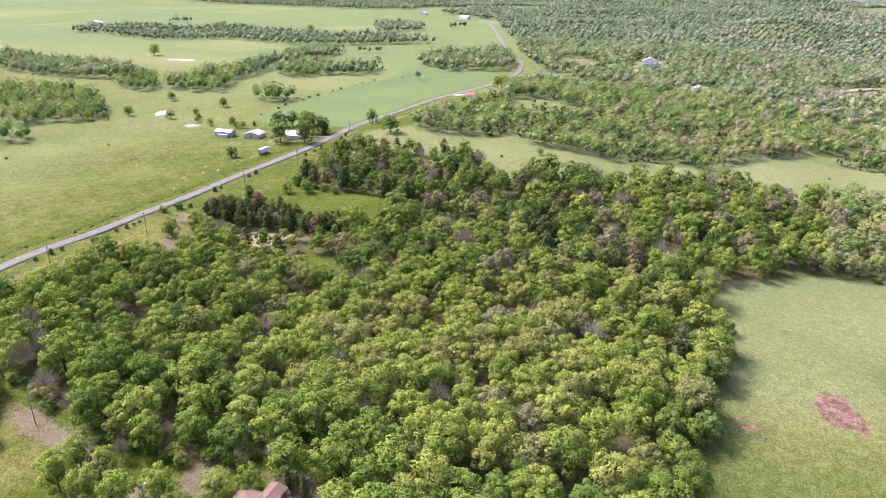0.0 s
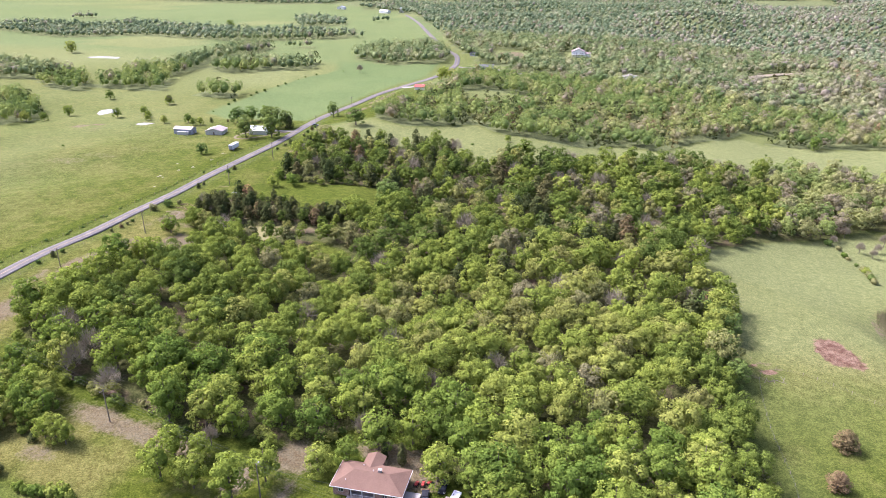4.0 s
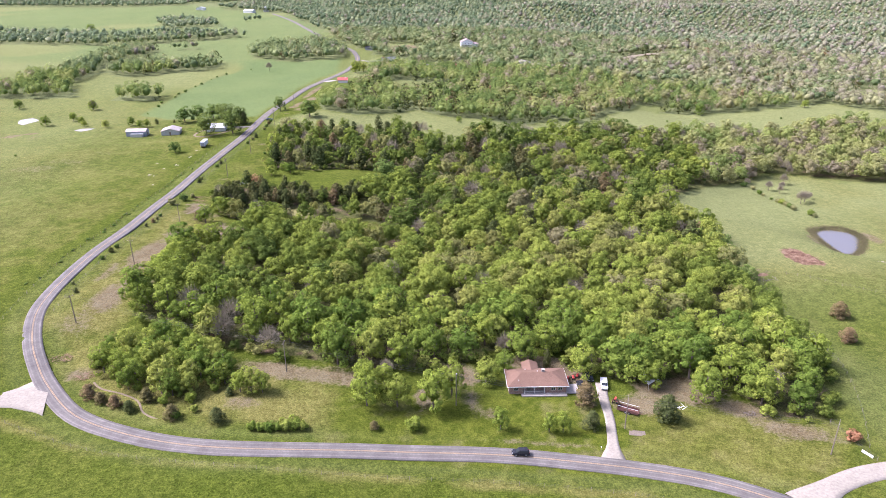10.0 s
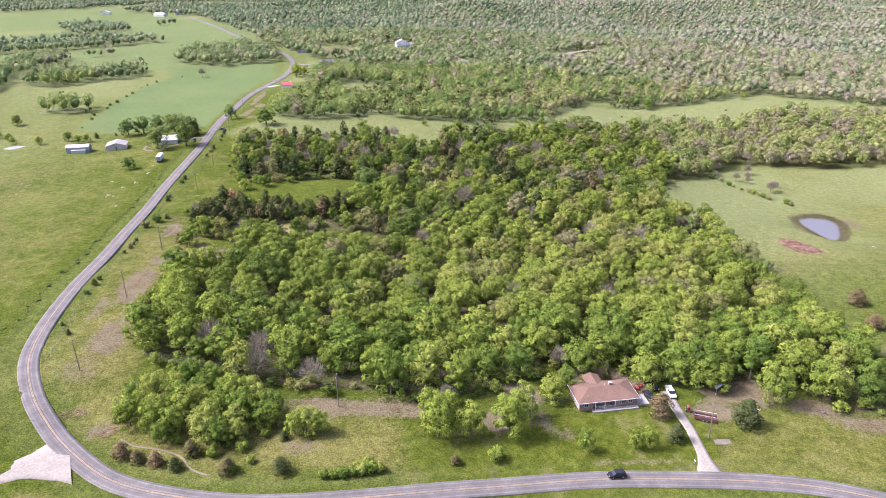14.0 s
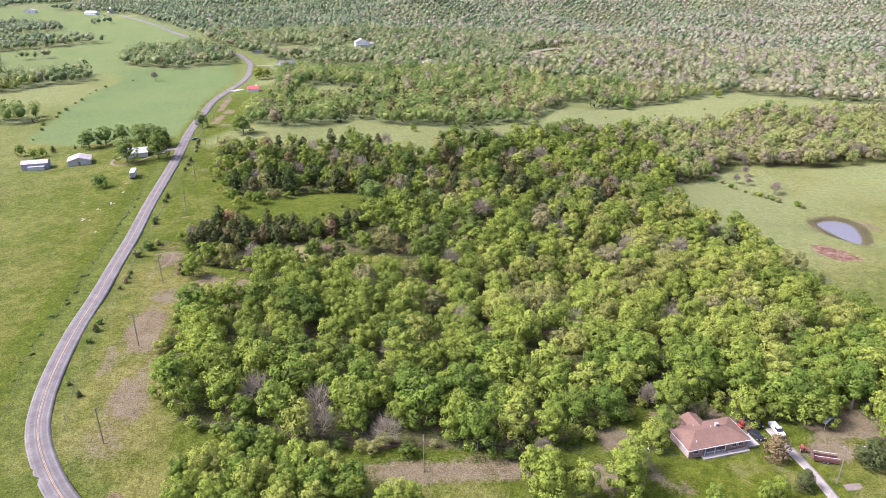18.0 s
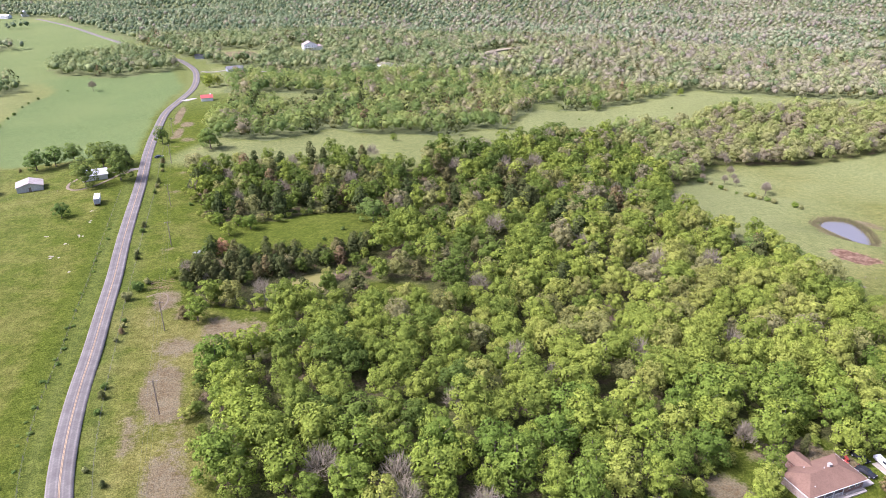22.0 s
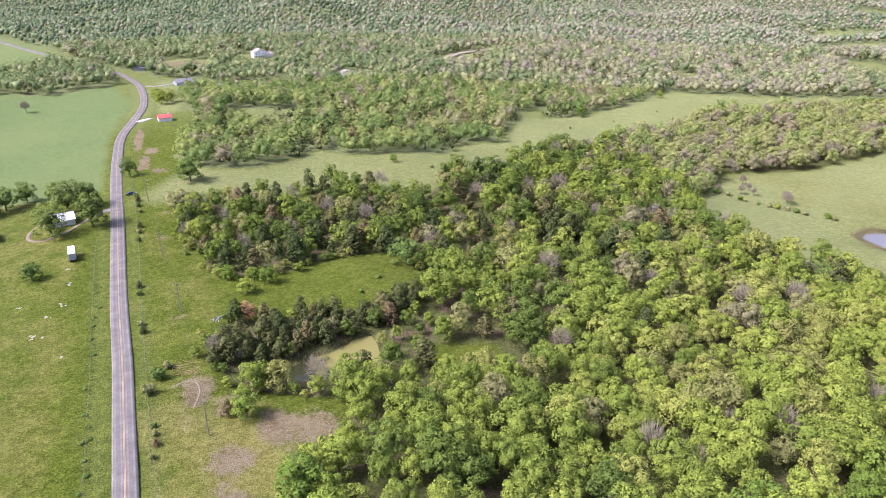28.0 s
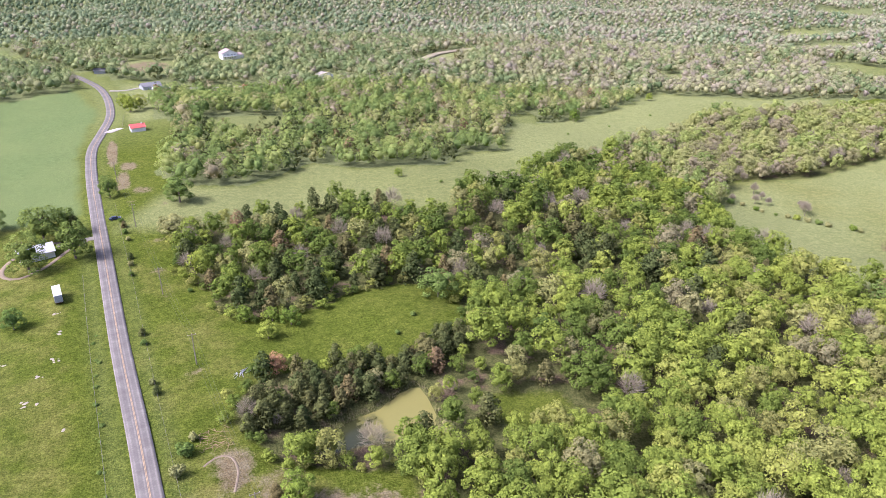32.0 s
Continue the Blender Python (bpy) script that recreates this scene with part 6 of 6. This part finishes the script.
for x, y, h in ((-128.5, -12, 4.6), (-124, -14, 3.6), (-119, -15.5, 4.0), (-114, -17.5, 3.6), (-101, -20, 4.4), (-88, -21, 4.4), (-89, -8.5, 2.6), (-134, 3, 4.5), (-111, -13, 4.4), (-46, -19, 2.6)):
    tree("cedar_shrub", x, y, h, 1.7, "low dark cedar on the bank above the road", "shrub", "cedars on the road bank", int(-x), "cedar")
for x, y, h in ((-100, -20, 3.2), (-78, -23.5, 3.2), (-75.5, -23.6, 3.0), (-73.3, -23.2, 3.4), (-71, -23.2, 3.2), (-69, -22.6, 4.0), (-66.8, -22, 4.2), (-64.5, -22, 3.2), (-35.5, -17.5, 4.6), (-106, -14, 3.4), (-116, -8, 3.0), (-122, -5, 3.2), (-99, -12, 3.6), (-94, -7, 3.0), (-96, -17, 2.6), (-104, -8, 3.0)):
    bush(x, y, h, "bright green shrub on the rough grass bank", None, 1.0, "shrubs on the bank")
fence("pasture_fence", [(83.5, -23), (80.5, -15), (78.5, -8)], "old post and wire fence along the pasture corner")
bush(81, -15.5, 4.2, "russet dead-leaved shrub by the field gate", BROWN_LEAF, 1.1)

# verge and fence-line shrubs, south to north
for k, (x, y, h) in enumerate([(-168, 72, 2.0), (-168, 79, 2.4), (-168.2, 84, 2.2), (-169, 112, 2.0), (-168, 117, 2.0), (-168, 121, 2.0), (-168, 124.5, 1.8), (-169, 140, 4.0), (-166, 147, 4.4), (-163.5, 152, 3.0), (-169.5, 176, 2.6), (-170, 181, 2.4), (-170, 204, 2.4), (-170, 210, 2.6), (-169.5, 257, 2.6), (-169, 266, 2.8), (-168.5, 272, 2.6), (-168, 289, 2.4), (-168.5, 296, 2.8), (-168.5, 302, 2.8), (-169, 308, 2.6), (-167.5, 50, 1.8), (-163, 44, 1.8)]):
    if k % 3 == 1 and k != 7:
        tree("fence_cedar", x, y, h * 1.1, 1.5, "small dark cedar growing along the fence", "shrub", "fence-line shrubs", k, "cedar")
    else:
        bush(x, y, h, "rounded shrub growing along the fence", BROWN_LEAF if k == 10 else (OLIVE_LEAF if k % 2 else DARK_LEAF), 1.0, "fence-line shrubs")
x, y = np.array([-182.0 - 0.5 * (k % 3) for k in range(64)]), np.linspace(45, 215, 64)
for px, py, k in zip(x, y, range(64)):
    if (k * 7) % 9 < 6:
        bush(px - 1.5 + 0.7 * math.sin(k * 5.1), py + 1.6 * math.sin(k * 2.7), 0.35 + 0.2 * ((k * 7) % 4), "low weedy growth along the west fence", DARK_LEAF, 1.9, "weeds along the fence", "weeds")

# standing trees
tree("round_tree", -145.5, 121.5, 9.0, 1.25, "round bright green tree at the clearing edge", "tree", "", 1)
tree("cedar_shrub", -150, 124, 5.0, 1.3, "dark cedar beside the round tree", "shrub", "", 1, "cedar")
recolour(tree("russet_tree", -137.5, 172, 7.0, 1.15, "russet tree just coming into leaf", "tree", "", 2), BROWN_LEAF)
for x, y, h in ((-126, 198, 6.8), (-135, 192, 6.2), (-139, 206, 5.8), (-131, 203, 5.0)):
    tree("meadow_tree", x, y, h, 1.4, "bright green spreading tree at the meadow edge", "tree", "meadow-edge trees", int(-x))
recolour(tree("round_tree", -143.5, 319, 13.0, 1.55, "large round dark-green tree by the meadow", "tree", "", 3), DARK_LEAF)
recolour(tree("round_tree", -143, 283, 9.0, 1.5, "broad grey-green tree at the field edge", "tree", "", 2), OLIVE_LEAF)
recolour(tree("round_tree", -151, 286, 10.5, 1.75, "broad grey-green tree at the field edge", "tree", "", 4), OLIVE_LEAF)
recolour(tree("roadside_tree", -171.5, 342, 11.0, 1.05, "dark green tree standing at the road edge", "tree", "", 5), DARK_LEAF)
recolour(tree("field_tree", -206, 231, 7.4, 1.35, "small dark-green tree alone in the pasture", "tree", "", 0), DARK_LEAF)
recolour(tree("big_tree", -72, 199, 12, 1.5, "large deep-green oak at the end of the meadow", "tree", "", 6), DARK_LEAF)
for x, y, h, w in ((-203, 275, 15, 1.3), (-187.5, 281, 16, 1.2), (-198, 301, 17, 1.3), (-190, 306, 13, 1.1), (-233, 312, 12, 1.4), (-225, 318, 12, 1.4), (-217, 325, 11, 1.3)):
    recolour(tree("farm_tree", x, y, h, w, "big shade tree round the farmhouse", "tree", "farmyard trees", int(-x)), DARK_LEAF if x < -215 else FARM_LEAF)
for x, y, h in ((-187, 304, 9), (-252, 308, 4), (-241, 312, 2.5)):
    tree("farm_cedar", x, y, h, 1.2, "dark cedar beside the farmyard", "tree", "farmyard cedars", int(-x), "cedar")
for x, y, h in ((-268, 303, 7), (-259, 296, 6), (-284, 297, 6), (-303, 303, 5), (-378, 306, 9), (-392, 366, 8), (-326, 358, 8), (-334, 307, 8), (-322, 322, 7), (-310, 312, 6), (-393, 280, 9), (-383, 287, 7), (-255, 299, 6), (-612, 556, 15), (-612, 886, 14), (-148, 532, 12), (-150, 552, 11), (-141, 540, 11), (266, 462, 7), (-36, 318, 5), (167, 437, 10), (205, 172, 7)):
    tree("field_tree", x, y, h, 1.25, "leafy tree standing alone in open grassland", "tree", "scattered field trees", int(abs(x)))
for x, y, h, w in ((92, 118, 12, 1.5), (90, 100, 12, 1.45), (85, 130, 11, 1.4), (94, 88, 10, 1.3)):
    recolour(tree("big_tree", x - 6, y, h, w, "broad deep-green oak at the edge of the pasture", "tree", "oaks by the pasture", int(y)), DARK_LEAF)


def bare_tree(x, y, h, label):
    t = tagged(new("leafless_tree"), label, "tree", "leafless trees")
    t.matrix_world = Matrix.Translation((x, y, float(surface(np.array([float(x)]), np.array([float(y)]))[0]))) @ Matrix.Rotation(x, 4, "Z") @ Matrix.Diagonal((h / 10, h / 10, h / 10, 1))
    new("trunk", OAK_TRUNK).parent = t
    new("bare_crown", TWIG_MESHES[int(abs(x)) % 3]).parent = t


TWIG_MESHES = [crown_mesh("bare_crown", bare_crown(10, 3.6, 1300), TWIG) for _ in range(3)]
for x, y, h in ((170, 229, 9), (175, 268, 8), (166, 250, 6), (158, 275, 7), (150, 262, 6), (145, 268, 6), (-10, 23, 9), (-46, 6, 6.5), (-326, 358, 9), (-241, 549, 10), (161, 255, 7), (170, 258, 6), (174, 233, 8), (143, 268, 6), (196, 150, 5), (180, 240, 5), (185, 285, 7), (150, 285, 7)):
    bare_tree(x, y, h, "grey-brown leafless tree at the field edge")

# hedge of dots along the crop field, scattered cedars
for k, (x, y) in enumerate(curve_through([(-276, 345), (-283, 385), (-283, 420), (-282, 455), (-281, 505), (-275, 535), (-262, 552)], 11)):
    if (k * 5) % 7 < 5:
        bush(x + (k % 3), y, 1.4 + (k % 4) * 0.5, "small dark shrub in the field hedge", DARK_LEAF, 1.1, "field hedge shrubs")
for x, y in ((-640, 210), (-330, 170), (-420, 190), (-300, 220), (-88, 186), (-97, 178), (-55, 300), (-20, 300), (-152, 236), (20, 320), (130, 395), (180, 410), (230, 420)):
    bush(x, y, 1.8, "low shrub dotted on the grassland", DARK_LEAF, 1.2, "scattered grassland shrubs")

# reeds and bank growth
def reeds(name, outline, count, h, mat, label, off=1.2):
    pts = np.array(outline)
    k = rng.integers(0, len(pts) - 1, count)
    p = pts[k] + (pts[k + 1] - pts[k]) * rng.uniform(0, 1, (count, 1)) + rng.normal(0, off, (count, 2))
    z = surface(p[:, 0], p[:, 1])
    a, hh = rng.uniform(0, 6.28, count), rng.uniform(0.5, 1.2, count) * h
    w, lean = 0.12, rng.normal(0, 0.25, (count, 2))
    base = np.stack([p[:, 0], p[:, 1], z - 0.1], 1)
    d = np.stack([np.cos(a) * w, np.sin(a) * w, np.zeros(count)], 1)
    tip = base + np.stack([lean[:, 0], lean[:, 1], hh], 1)
    v = np.stack([base - d, base + d, tip], 1).reshape(-1, 3)
    return tagged(new(name, mesh_of(name, v, np.arange(3 * count).reshape(-1, 3), mat)), label, "reeds", kind="stuff")


REED = speckled("dry_reeds", (0.12, 0.115, 0.05), (0.24, 0.21, 0.11), 1.0, 0.95)
reeds("reeds", FARM_POND, 7000, 1.3, REED, "tan reeds round the farm pond", 1.5)
reeds("reeds", ALGAE_POND, 1500, 0.9, REED, "dry reeds round the algae pond", 1.0)

# undergrowth along the foot of the near wood
edge = WOOD_FRONT + WOOD_EAST[:6]
p = np.array(curve_through(edge, 3.0) + curve_through(WOOD_WEST, 3.0))
p = p + rng.normal(0, 1.5, p.shape)
rows = rows_for(p[:, 0], p[:, 1], 2.0, 4.2, (1.2, 1.8), np.clip(rng.normal(0.35, 0.25, len(p)), 0, 1))
keep = ~inside(p[:, 0], p[:, 1], HOUSE_YARD)
forest("undergrowth", rows[keep], OAK_LOW, LEAF_WOOD, "low leafy undergrowth along the wood edge")

# brushy fence-line across the east pasture
for k, (x, y) in enumerate(curve_through([(118, 250), (132, 266), (147, 260), (153, 248), (157, 230), (157, 205), (162, 192)], 5.5)):
    r = random.Random(k)
    bush(x + r.uniform(-1.5, 1.5), y + r.uniform(-1.5, 1.5), r.uniform(1.8, 4.2), "brushy half-bare shrub on the pasture fence-line", (OLIVE_LEAF, DARK_LEAF, OLIVE_LEAF, None)[k % 4], 1.2, "shrubs on the pasture fence-line")
